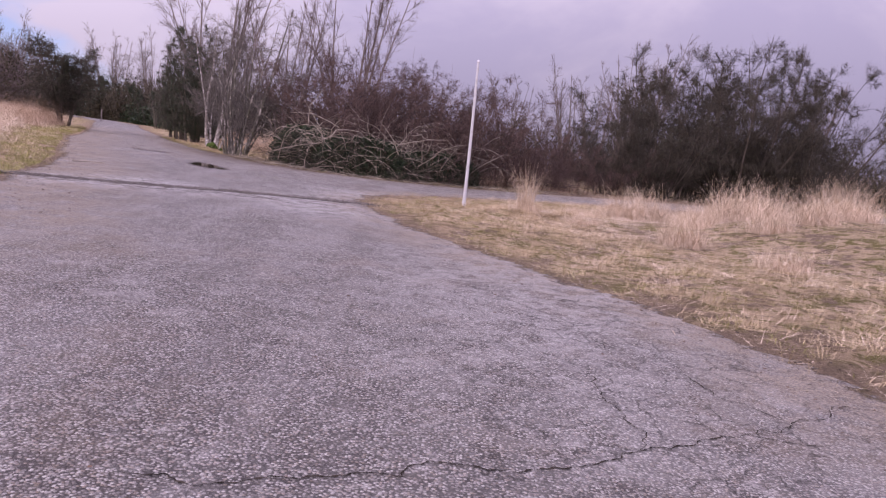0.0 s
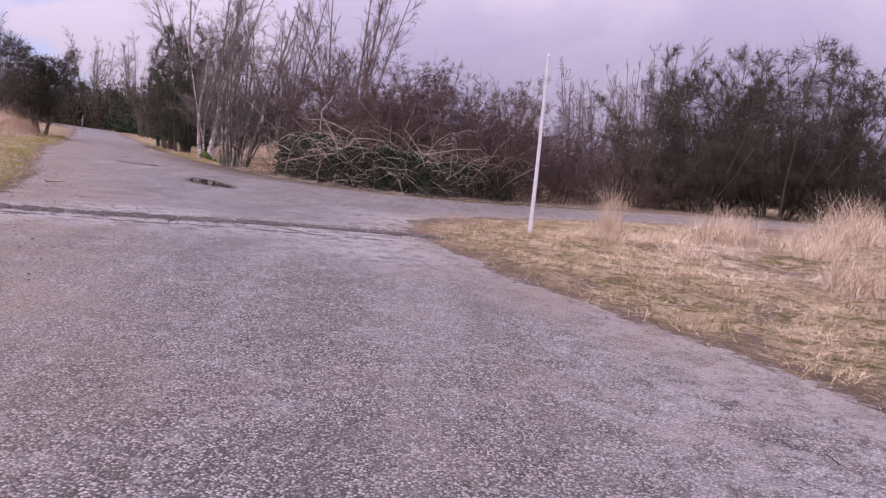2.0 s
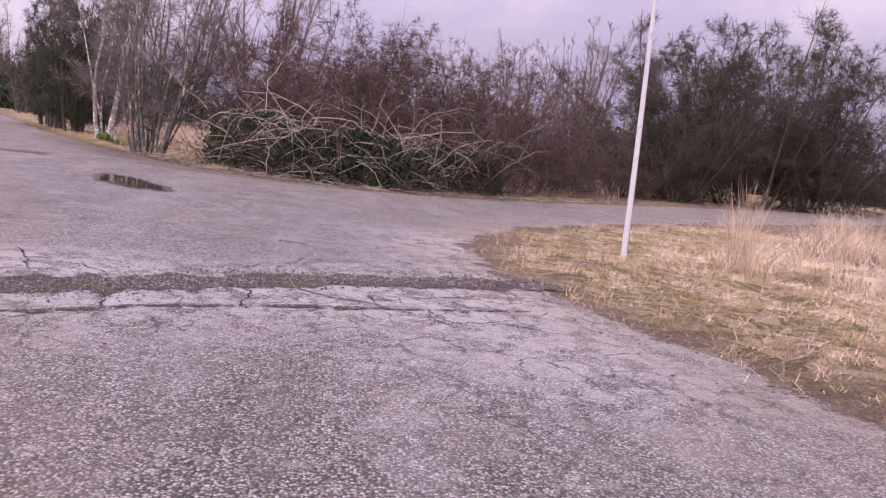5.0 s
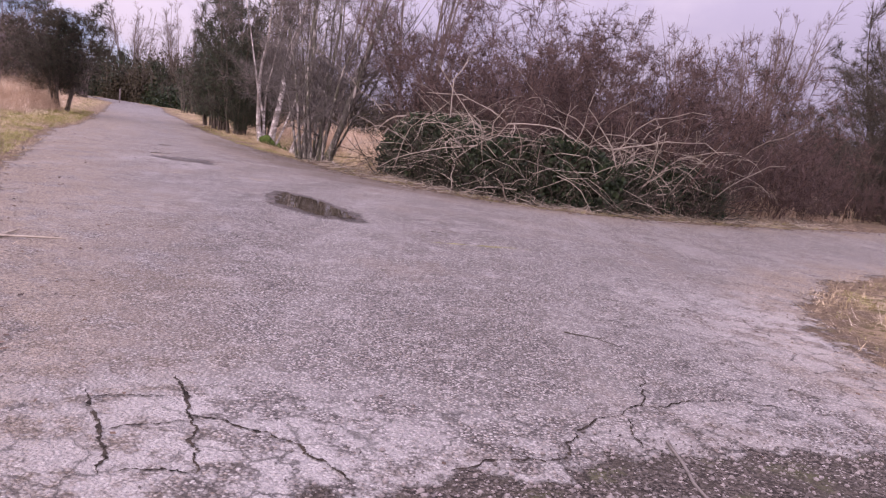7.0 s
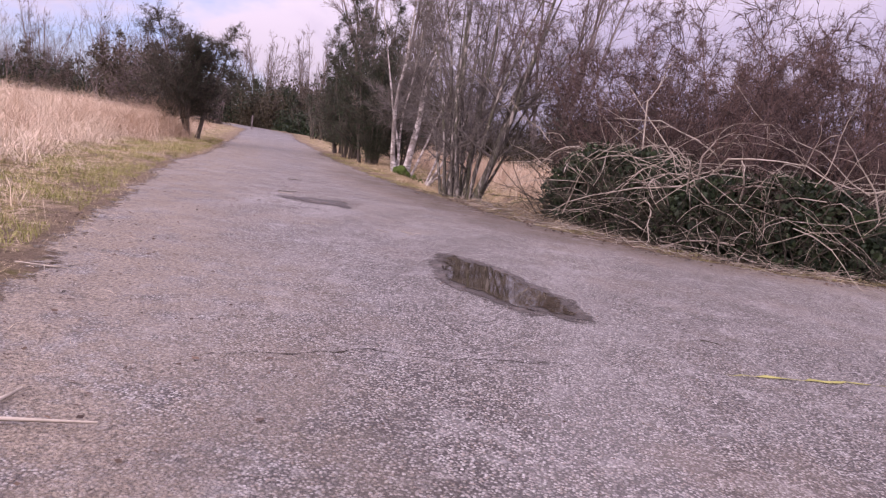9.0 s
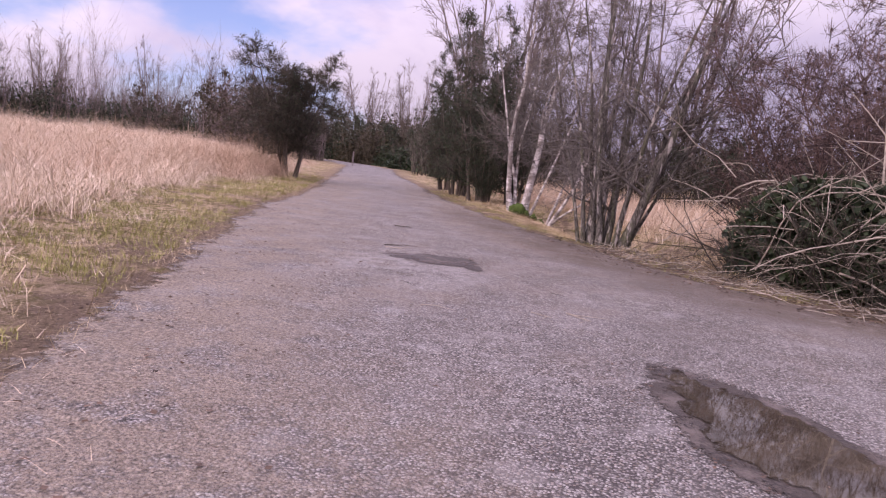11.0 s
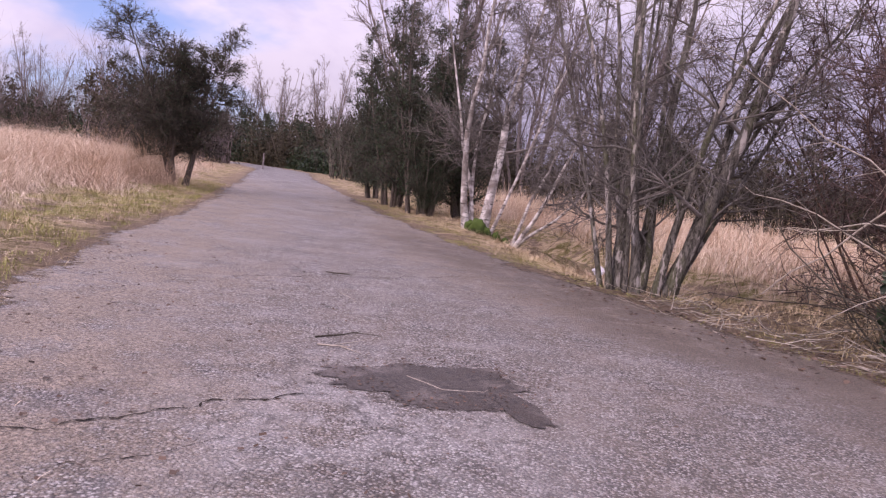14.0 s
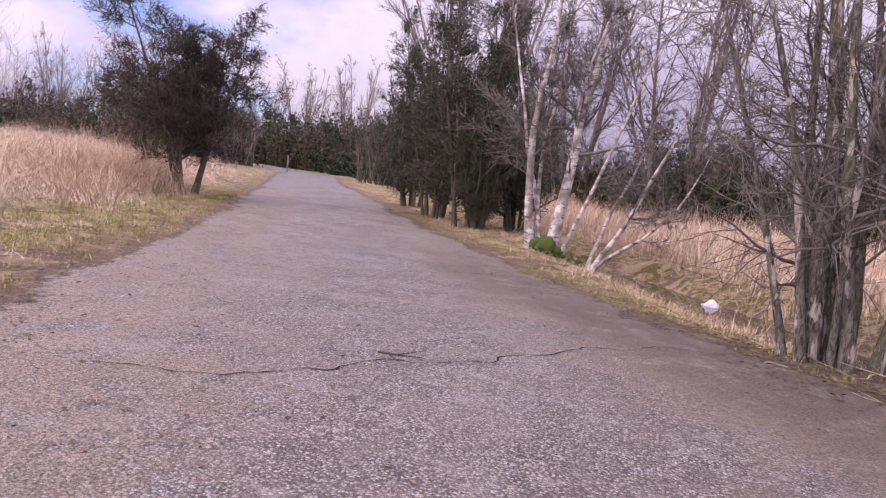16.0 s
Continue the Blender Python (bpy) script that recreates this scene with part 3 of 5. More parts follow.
def build_road():
    edge = [Vector(p) for p in ROAD_RAGGED]
    poly = np.array(ROAD_RAGGED)
    gx, gy = np.meshgrid(np.arange(-56, 44, 0.4), np.arange(-30, 103, 0.4))
    gx, gy = gx.ravel(), gy.ravel()
    keep = inside(gx, gy, poly) & (road_gap(gx, gy) < -0.3) & (((gy < 36) & (gy > 1) & (gx < 6)) | ((np.arange(len(gx)) % 7) == 0))
    pts = edge + [Vector(p) for p in zip(gx[keep], gy[keep])]
    n = len(edge)
    verts, _, tris = geometry.delaunay_2d_cdt(pts, [(k, (k + 1) % n) for k in range(n)], [], 1, 1e-4)[:3]
    xy = np.array([tuple(v) for v in verts])
    mid = np.array([np.mean([xy[i] for i in t], axis=0) for t in tris])
    tris = np.array(tris)[inside(mid[:, 0], mid[:, 1], poly)]
    x, y = xy[:, 0], xy[:, 1]
    gap = road_gap(x, y)
    z = level(x, y) + 0.012 - 0.01 * (1 - ease(-gap, 0.0, 0.2))
    a, b = xy[tris[:, 1]] - xy[tris[:, 0]], xy[tris[:, 2]] - xy[tris[:, 0]]
    flip = a[:, 0] * b[:, 1] - a[:, 1] * b[:, 0] < 0
    tris[flip] = tris[flip][:, ::-1]
    me = mesh_from("road", np.stack([x, y, z], 1), tris, 3, ASPHALT)
    on_left = x < -0.4 * y - 0.0
    mud = np.where(on_left, 1 - ease(-gap + 0.4 * waves(x, y, 2.5, 304), 0.5, 3.0), 1 - ease(-gap + 0.3 * waves(x, y, 2.0, 305), 0.15, 1.5))
    mud = np.where((y > 24) & ~on_left, np.maximum(1 - ease(-gap, 0.2, 1.8), (1 - ease(-gap, 0.8, 3.4)) * ease(y, 26, 28.5) * (1 - ease(y, 33, 38))), mud) * (1 - ease(y, 42, 55))
    mud = np.maximum(mud, 0.3 * ease(y, 20, 28) * (1 - ease(y, 36, 46)))
    damp = (1 - ease(-gap + 0.3 * waves(x, y, 2.2, 303), 0.7, 2.3)) * ease(y, 24, 25.5) * (1 - ease(y, 32, 37)) * ~on_left * ease(-x, 2, 5)
    trench = np.abs(y - (15.55 + 0.52 * x + 0.0))
    worn = 0.9 * np.exp(-((x + 5.7) ** 2 / 0.7 + (y - 13.9) ** 2 / 0.35)) + np.exp(-(trench / 1.1) ** 2) * ease(-gap, 0, 0.5) + 0.6 * np.exp(-((x - 0.9) ** 2 / 2.2 + (y - 7.0) ** 2 / 18)) + 0.9 * np.exp(-((x + 1.9) ** 2 + (y - 17) ** 2) / 2.2) + 0.8 * np.exp(-((x + 2.1) ** 2 / 1.2 + (y - 12.4) ** 2 / 1.6)) + 0.6 * np.exp(-((x + 10.5) ** 2 + (y - 24.6) ** 2) / 0.6)
    crazed = np.clip(np.exp(-(trench / 1.5) ** 2) + np.exp(-((x - 1.4) ** 2 / 2.2 + (y - 5.0) ** 2 / 10)) + np.exp(-((x + 2.1) ** 2 / 1.4 + (y - 12.2) ** 2 / 2.5)) + 0.8 * np.exp(-((x + 2) ** 2 + (y - 17) ** 2) / 4) + 0.6 * np.exp(-((x + 10.4) ** 2 + (y - 24.8) ** 2) / 1.2), 0, 1)
    for name, layer in (("edge", ease(-gap - frayed(x, y), -0.05, 0.6) * 1.2), ("mud", mud), ("damp", damp), ("worn", np.clip(worn, 0, 1)), ("crazed", crazed)):
        me.attributes.new(name, "FLOAT", "POINT").data.foreach_set("value", layer.astype(np.float32))
    return tagged(new("road", me), "worn cracked asphalt track with a branching side road", "road", kind="structure")


ground = build_ground()
road = build_road()


def ribbon(rng, path, width, lift, step=0.09, wander=0.05, smooth=0.1, least=-0.7):
    """A ragged strip laid on the road along a path."""
    pts = []
    for (x0, y0), (x1, y1) in zip(path, path[1:]):
        n = max(1, int(math.hypot(x1 - x0, y1 - y0) / step))
        pts += [(x0 + (x1 - x0) * k / n, y0 + (y1 - y0) * k / n) for k in range(n)]
    p = np.array(pts + [path[-1]])
    p += np.cumsum(rng.normal(size=p.shape), axis=0) * 0.006 + rng.normal(size=p.shape) * min(wander * 0.3, step * 0.15)
    calm = np.stack([np.convolve(np.pad(p[:, k], 3, mode="edge"), np.ones(7) / 7, "valid") for k in (0, 1)], 1)
    d = np.gradient(calm, axis=0)
    side = np.stack([-d[:, 1], d[:, 0]], 1)
    side /= np.maximum(np.linalg.norm(side, axis=1, keepdims=True), 1e-6)
    soft = max(1, int(smooth / step))
    uneven = np.convolve(rng.uniform(least, 1.3, len(p) + 2 * soft), np.ones(soft) / soft, "same")[soft:soft + len(p)]
    w = width * np.maximum(0.06, uneven) * np.minimum(1, 0.15 + np.minimum(np.arange(len(p)), np.arange(len(p))[::-1]) / 4)
    left, right = p + side * w[:, None] * 0.5, p - side * w[:, None] * 0.5
    v = np.stack([left, right], 1).reshape(-1, 2)
    k = np.arange(len(p) - 1) * 2
    return np.c_[v, level(v[:, 0], v[:, 1]) + 0.012 + lift], np.stack([k, k + 1, k + 3, k + 2], 1)


def patch(rng, centre, rx, ry, turn, ragged_by, lift, points=56, dip=0.0):
    """A ragged round patch on the road, its middle lower by dip."""
    a = np.linspace(0, 2 * np.pi, points, endpoint=False)
    wave = 1 + ragged_by * (0.6 * np.sin(2 * a + rng.uniform(0, 6)) * 0.5 + 0.5 * np.sin(3 * a + rng.uniform(0, 6)) + 0.35 * np.sin(7 * a + rng.uniform(0, 6)) + 0.5 * np.convolve(np.tile(rng.normal(size=points), 3), np.hanning(7) / 3, "same")[points:2 * points] * 0.5)
    rings = [(0.0, -dip), (0.5, -dip), (0.85, -dip * 0.6), (1.0, 0.0)]
    verts = []
    for f, drop in rings:
        ex, ey = rx * f * wave * np.cos(a), ry * f * wave * np.sin(a)
        x = centre[0] + ex * math.cos(turn) - ey * math.sin(turn)
        y = centre[1] + ex * math.sin(turn) + ey * math.cos(turn)
        verts.append(np.c_[x, y, level(x, y) + 0.012 + lift + drop])
    k = np.arange(len(rings) * points).reshape(len(rings), points)
    nx = np.roll(k, -1, axis=1)
    faces = np.stack([k[:-1], nx[:-1], nx[1:], k[1:]], -1).reshape(-1, 4)
    return np.concatenate(verts), faces[:, ::-1]


def edged(me, layer):
    me.attributes.new("edge", "FLOAT", "POINT").data.foreach_set("value", np.asarray(layer, dtype=np.float32))
    return me


def patch_mesh(name, rng, centre, rx, ry, turn, ragged_by, lift, points, material):
    v, f = patch(rng, centre, rx, ry, turn, ragged_by, lift, points)
    return edged(mesh_from(name, v, f, 4, material), np.repeat((1.0, 0.8, 0.35, 0.0), points))


def strip_mesh(name, rng, path, width, lift, material, step=0.06, least=0.3, solid=0.8):
    """A strip in three lanes across, whose edges fade."""
    v, f = ribbon(rng, path, width, lift, step, 0.05, 0.2, least)
    left, right = v[0::2], v[1::2]
    rows = np.stack([left, left * 0.72 + right * 0.28, left * 0.28 + right * 0.72, right], 1)
    n = len(rows)
    k = (np.arange(n - 1) * 4)[:, None] + np.arange(3)[None]
    faces = np.stack([k, k + 1, k + 5, k + 4], -1).reshape(-1, 4)
    return edged(mesh_from(name, rows, faces, 4, material), np.tile((0.0, solid, solid, 0.0), n))


def zigzag(rng, path, times=3, amount=0.13):
    """A jagged line through the path's points."""
    p = np.array(path, float)
    for k in range(times):
        d = p[1:] - p[:-1]
        mid = 0.5 * (p[1:] + p[:-1]) + np.stack([-d[:, 1], d[:, 0]], 1) * rng.normal(size=(len(d), 1)) * amount
        q = np.empty((len(p) + len(mid), 2))
        q[0::2], q[1::2] = p, mid
        p = q
    return p


def crack_mesh(rng, path, width):
    p = zigzag(rng, path, 4, 0.10)
    d = np.gradient(p, axis=0)
    side = unit(np.stack([-d[:, 1], d[:, 0]], 1))
    ends = np.minimum(1, 0.2 + np.minimum(np.arange(len(p)), np.arange(len(p))[::-1]) / 8)
    slow = np.convolve(rng.uniform(0.2, 1.5, len(p) + 10), np.ones(11) / 11, "valid")
    reach = [width * 0.3 * ends * slow * rng.uniform(-0.2, 1.9, len(p)) for k in (0, 1)]
    v = np.stack([p + side * reach[0][:, None], p - side * np.maximum(reach[1], 0.002 - reach[0])[:, None]], 1).reshape(-1, 2)
    k = np.arange(len(p) - 1) * 2
    me = mesh_from("crack", np.c_[v, level(v[:, 0], v[:, 1]) + 0.0165], np.stack([k, k + 1, k + 3, k + 2], 1), 4, CRACK)
    return edged(me, np.full(len(v), 0.55))


R = np.random.RandomState
RNG = R(11)
CRACKS = (
    ([(-1.03, 2.43), (-0.77, 2.4), (-0.5, 2.55), (-0.26, 2.65), (0.03, 2.84), (0.42, 2.84), (0.75, 3.01), (0.97, 3.2), (1.25, 3.34), (1.61, 3.58), (2.02, 3.54)], 0.018),
    ([(0.85, 4.6), (0.96, 4.07), (1.01, 3.72), (0.97, 3.2)], 0.012),
    ([(1.58, 4.62), (1.66, 4.2), (1.83, 4.06), (1.95, 3.83)], 0.012),
    ([(1.61, 3.58), (1.95, 3.83), (2.3, 4.1), (2.7, 4.2)], 0.012),
    ([(0.5, 7.2), (0.8, 6.2), (1.1, 5.4), (1.58, 4.62)], 0.010),
    ([(-6.0, 14.29), (-5.91, 14.15), (-5.79, 13.91), (-5.72, 13.8), (-5.65, 13.63), (-5.6, 13.48)], 0.024),
    ([(-6.25, 14.01), (-6.09, 13.78), (-5.96, 13.57), (-5.88, 13.39)], 0.024),
    ([(-5.79, 13.91), (-5.65, 13.91), (-5.48, 13.86), (-5.34, 13.79), (-5.24, 13.7), (-5.11, 13.55)], 0.024),
    ([(-6.02, 13.69), (-5.92, 13.77), (-5.77, 13.85)], 0.018),
    ([(-5.84, 13.41), (-5.72, 13.47), (-5.61, 13.48)], 0.018),
    ([(-6.22, 13.94), (-6.07, 14.02), (-5.91, 14.07)], 0.014),
    ([(-4.78, 13.76), (-4.5, 13.94), (-4.33, 14.0), (-4.31, 14.17), (-4.25, 14.3), (-4.0, 14.58), (-3.87, 14.75), (-3.77, 15.27)], 0.024),
    ([(-3.98, 14.57), (-4.0, 14.36), (-3.99, 14.22)], 0.018),
    ([(-3.87, 14.75), (-3.59, 14.93), (-3.22, 15.05), (-2.81, 15.04)], 0.018),
    ([(-4.99, 12.96), (-4.9, 12.77), (-4.85, 12.62)], 0.018),
    ([(-4.15, 13.5), (-4.11, 13.29), (-4.12, 13.08), (-4.07, 12.88)], 0.02),
    ([(-3.33, 13.65), (-3.23, 13.55), (-3.21, 13.36), (-3.11, 13.27)], 0.02),
    ([(-2.76, 14.06), (-2.73, 13.8), (-2.63, 13.63), (-2.49, 13.48)], 0.02),
    ([(-3.0, 13.71), (-2.84, 13.67), (-2.46, 13.91), (-2.06, 14.0)], 0.018),
    ([(-2.81, 13.37), (-2.83, 13.06), (-2.75, 12.92), (-2.51, 13.02), (-2.12, 13.39)], 0.02),
    ([(-2.51, 13.02), (-2.22, 13.04), (-1.88, 12.85)], 0.018),
    ([(-5.23, 12.21), (-5.08, 12.43)], 0.018),
    ([(-11.9, 23.6), (-11.5, 23.95), (-11.31, 24.21), (-11.08, 24.52), (-10.73, 24.83)], 0.022),
    ([(-11.26, 23.58), (-11.14, 23.72), (-10.9, 24.09)], 0.012),
    ([(-13.41, 27.39), (-12.77, 27.56), (-12.24, 28.27), (-11.32, 29.19), (-10.51, 30.16), (-9.76, 30.46)], 0.022),
    ([(-8.03, 17.45), (-7.52, 17.91), (-6.95, 18.23), (-6.37, 18.51), (-5.98, 18.69)], 0.018),
    ([(-4.6, 20.6), (-3.5, 20.4), (-2.0, 20.6)], 0.022),
    ([(0.0, 21.5), (-1.2, 22.3), (-2.6, 22.6)], 0.03),
    ([(0.4, 22.3), (-0.9, 23.0), (-2.4, 23.3)], 0.026),
    ([(-11.0, 33.5), (-12.2, 33.0), (-13.4, 32.2)], 0.02),
)
for path, width in CRACKS:
    part_of(road, "crack", crack_mesh(RNG, path, width), "dirt-filled crack")
part_of(road, "moss_line", mesh_from("moss_line", *ribbon(RNG, [(-5.27, 19.08), (-4.9, 19.22), (-4.59, 19.36), (-4.0, 19.6)], 0.05, 0.006, least=-0.3), 4, GREEN), "mossy crack")
trench_bed = part_of(road, "trench", strip_mesh("trench", RNG, [(-7.9, 11.9), (-6.6, 12.45), (-5.8, 12.78), (-5.38, 13.07), (-4.86, 13.38), (-4.27, 13.7), (-3.58, 14.12), (-2.65, 14.44), (-2.08, 14.68), (-1.3, 14.9)], 0.80, 0.004, GRAVEL),
                     "broken gravel strip across the asphalt")
part_of(road, "crumbled_seam", strip_mesh("crumbled_seam", RNG, [(-6.6, 11.9), (-5.12, 12.42), (-4.62, 12.75), (-4.14, 12.94), (-3.6, 13.14), (-2.81, 13.37), (-1.9, 13.63)], 0.17, 0.006, GRAVEL, 0.04, -0.1, 0.42), "crumbled gravelly seam")
part_of(road, "pothole", patch_mesh("pothole", RNG, (-10.33, 25.3), 0.62, 0.42, 0.5, 0.28, 0.005, 120, DAMP), "damp shallow pothole")
part_of(road, "pothole", patch_mesh("pothole", RNG, (-9.84, 25.14), 0.34, 0.11, -1.0, 0.2, 0.007, 60, DAMP), "crumbled tail of the pothole")
part_of(road, "pothole", patch_mesh("pothole", R(79), (-6.9, 20.87), 1.42, 0.54, 2.18, 0.16, 0.005, 160, DAMP), "damp rim of the puddle")
tagged(new("puddle", patch_mesh("puddle", R(79), (-6.9, 20.87), 1.25, 0.42, 2.18, 0.19, 0.010, 160, WATER)), "shallow brown rain puddle on the asphalt", "puddle", kind="structure")


# ---- trees and shrubs ----
def build_tree(name, label, rng, stems, tall, base, foot, lean, wobble, counts, spread, reach, bark, twig, leaf=None, leaves=0, leaf_size=0.06,
               twig_r=0.004, low=0.15, rise=0.05, category="tree", sides=6, crown_name="crown", split_stems=True, leans=None, lift=None, far=False, fan=(22, 65), skirt=0, girths=None, crook=None):
    """A tree or shrub on an Empty: stems, a crown of branches and twigs, and foliage where it has any."""
    root = tagged(new(name), label, category)
    yaw = np.linspace(0, 2 * np.pi, stems, endpoint=False) + rng.uniform(0, 1.2, stems)
    out = np.stack([np.cos(yaw), np.sin(yaw), np.zeros(stems)], 1)
    slope = np.radians(rng.uniform(lean * 0.25, lean, stems))[:, None]
    if leans is not None:
        yaw, slope = np.radians([a for a, _ in leans]), np.radians([c for _, c in leans])[:, None]
        out = np.stack([np.cos(yaw), np.sin(yaw), np.zeros(stems)], 1)
    lift = rise if lift is None else lift
    way = out * np.sin(slope) + np.array((0, 0, 1)) * np.cos(slope)
    start = out * (foot * rng.uniform(0.3, 1, stems))[:, None] - np.array((0, 0, 0.12))
    size = tall * rng.uniform(0.72, 1.0, stems)
    size[0] = tall
    thick = base * rng.uniform(0.6, 1.0, stems)
    if girths is not None:
        thick = np.array(girths, float)
    crook = wobble * 2.0 if crook is None else crook
    p, r = grow(rng, start, way, size, thick, thick * 0.12, 9, wobble, rise)
    r[:, 0] *= 1.25
    if split_stems:
        for k in range(stems):
            part_of(root, "stem", mesh_from("stem", *tubes(p[k:k + 1], r[k:k + 1], sides), 4, bark))
    else:
        part_of(root, "trunk", mesh_from("trunk", *tubes(p, r, sides), 4, bark))
    pieces, tips = [], []
    s, d, r1, f, who = sprout(rng, p, r, counts[0], low, 0.97, spread)
    length = size[who] * reach * (1.15 - 0.8 * f) * rng.uniform(0.5, 1.15, len(s))
    p1, r1 = grow(rng, s, d, length, np.maximum(r1 * 0.7, twig_r * 1.8), np.full(len(s), twig_r), 3 if far else 5, crook, lift)
    pieces.append(thirds(*tubes(p1, r1, 3 if far else 4)))
    s, d, r2, f, who2 = sprout(rng, p1, r1, counts[1], 0.12, 0.98, (fan[0], fan[1] + 12))
    length2 = length[who2] * 0.5 * (1.2 - 0.7 * f) * rng.uniform(0.5, 1.2, len(s))
    p2, r2 = grow(rng, s, d, length2, np.maximum(r2, twig_r * 1.2), np.full(len(s), twig_r * 0.7), 1 if far else 3, crook * 1.2, lift)
    pieces.append(thirds(*tubes(p2, r2, 3)))
    s, d, r3, f, who3 = sprout(rng, p2, r2, counts[2], 0.05, 0.95, fan)
    length3 = np.clip(length2[who3] * 0.9, 0.16, 0.9) * rng.uniform(0.5, 1.3, len(s))
    p3, r3 = grow(rng, s, d, length3, np.full(len(s), twig_r * 1.15), np.full(len(s), twig_r * 0.45), 2, crook * 1.3, lift)
    pieces.append(cones(p3, r3))
    part_of(root, crown_name, mesh_from(crown_name, *joined(pieces), 3, twig))
    if leaf is not None:
        pick = rng.randint(0, len(p3), leaves)
        at = p3[pick, rng.randint(0, 3, leaves)] + rng.normal(size=(leaves, 3)) * leaf_size
        if skirt:
            a, d = rng.uniform(0, 6.283, skirt), 0.95 * np.sqrt(rng.uniform(0, 1, skirt))
            at = np.concatenate([at, np.stack([d * np.cos(a), d * np.sin(a), rng.uniform(0.5, 3.6, skirt)], 1)])
        part_of(root, "foliage", mesh_from("foliage", *leaf_quads(rng, at, leaf_size), 4, leaf))["kind"] = "stuff"
    return root


def stand(x, y, turn=0.0, size=1.0, sink=0.0):
    return Matrix.Translation((x, y, float(ground_at(x, y)) - sink)) @ Matrix.Rotation(radians(turn), 4, "Z") @ Matrix.Diagonal((size, size, size, 1))


def rooted(ob, x, y, turn=0.0, size=1.0):
    ob.matrix_basis = stand(x, y, turn, size)
    return ob


def again(ob, x, y, turn=0.0, size=1.0):
    c = copy_thing(ob, stand(x, y, turn, 1.0))
    c.matrix_basis = stand(x, y, turn, size)
    return c


alder = rooted(build_tree("alder_tree", "bare grey multi-stemmed alder on the road verge", R(3), 14, 6.8, 0.05, 0.42, 24, 0.055, (13, 8, 8), (35, 85), 0.30,
                          BARK, TWIG, twig_r=0.003, sides=10, low=0.14, rise=0.012, lift=0.02, fan=(22, 70), crook=0.17,
                          leans=((180, 2), (90, 3), (8, 12), (358, 15), (180, 12), (10, 24), (270, 5), (60, 9), (200, 7), (120, 7), (340, 11), (100, 12), (240, 9), (20, 17)),
                          girths=(0.085, 0.08, 0.07, 0.095, 0.035, 0.035, 0.06, 0.05, 0.045, 0.05, 0.055, 0.04, 0.03, 0.04)), -9.05, 30.75)
birch = rooted(build_tree("birch_tree", "white-barked birch with several crooked stems and mossy foot", R(18), 6, 6.8, 0.092, 0.3, 24, 0.075, (18, 10, 9), (30, 80), 0.27,
                          BIRCH, TWIG, twig_r=0.0034, low=0.2, sides=10, rise=0.03, lift=0.02, crook=0.17,
                          leans=((190, 4), (15, 11), (175, 11), (60, 8), (150, 7), (20, 18)), girths=(0.085, 0.12, 0.045, 0.045, 0.045, 0.04)), -12.25, 37.8)
rooted(build_tree("birch_tree", "slender leaning birch stems beside the mossy birch", R(27), 3, 3.7, 0.05, 0.16, 24, 0.10, (14, 8, 8), (30, 80), 0.26,
                  BIRCH, TWIG, twig_r=0.0034, low=0.3, sides=8, rise=0.10, lift=0.03, crook=0.18, leans=((0, 34), (15, 14), (350, 44)), girths=(0.06, 0.045, 0.04)), -11.55, 37.95)

ivy_tree = build_tree("ivy_clad_tree", "dark evergreen thicket tree clad in ivy beside the road", R(5), 8, 6.4, 0.075, 0.45, 13, 0.05, (22, 9, 7), (25, 70), 0.21,
                      DARK_BARK, DARK_TWIG, IVY, 11000, 0.055, twig_r=0.0042, low=0.07, rise=0.03, lift=0.04, skirt=4500)
rooted(ivy_tree, -14.3, 40.6)
for x, y, turn, size in ((-15.6, 42.4, 80, 0.92), (-17.4, 46.2, 200, 0.95), (-13.4, 41.4, 140, 0.8), (-14.0, 40.0, 250, 0.42)):
    again(ivy_tree, x, y, turn, size)

thorn = rooted(build_tree("hawthorn_tree", "dense dark hawthorn bush with bare trunk at the track's edge", R(15), 6, 4.6, 0.075, 0.3, 30, 0.07, (26, 12, 9), (35, 80), 0.39,
                          DARK_BARK, DARK_TWIG, IVY, 9000, 0.045, leans=((180, 15), (205, 12), (155, 10), (250, 8), (25, 10), (95, 8)), twig_r=0.0048, low=0.2, rise=0.02, lift=0.01), -20.4, 38.9)

thicket = []
for seed, tall in ((21, 3.5), (22, 3.9), (23, 3.1)):
    thicket.append(build_tree("bramble_thicket", "tangled red-brown bramble and blackthorn thicket", R(seed), 26, tall * 1.08, 0.015, 1.15, 32, 0.085, (9, 6, 6), (22, 70), 0.30,
                              RED_BARK, RED_TWIG, BRAMBLE_LEAF, 300, 0.03, twig_r=0.0034, low=0.05, category="shrub", sides=4, crown_name="tangle", rise=-0.015, lift=0.0, fan=(25, 75), crook=0.15))
spots = ((-4.8, 29.3), (-3.8, 28.5), (-2.4, 28.6), (-1.0, 29.0), (0.4, 29.9), (1.8, 30.8), (3.0, 31.8), (-4.3, 30.5), (-2.8, 30.4), (-1.2, 30.9), (0.4, 31.8), (2.0, 33.0))
for k, (x, y) in enumerate(spots):
    t = thicket[k % 3]
    (rooted if k < 3 else again)(t, x, y, 57 * k, 1.2 if x < 0.5 else 1.0)
for k, (x, y) in enumerate(((4.2, 32.6), (5.6, 33.6), (7.2, 34.4), (4.4, 34.6), (9.0, 36.2))):
    again(thicket[k % 3], x, y, 83 * k + 20, 0.66)
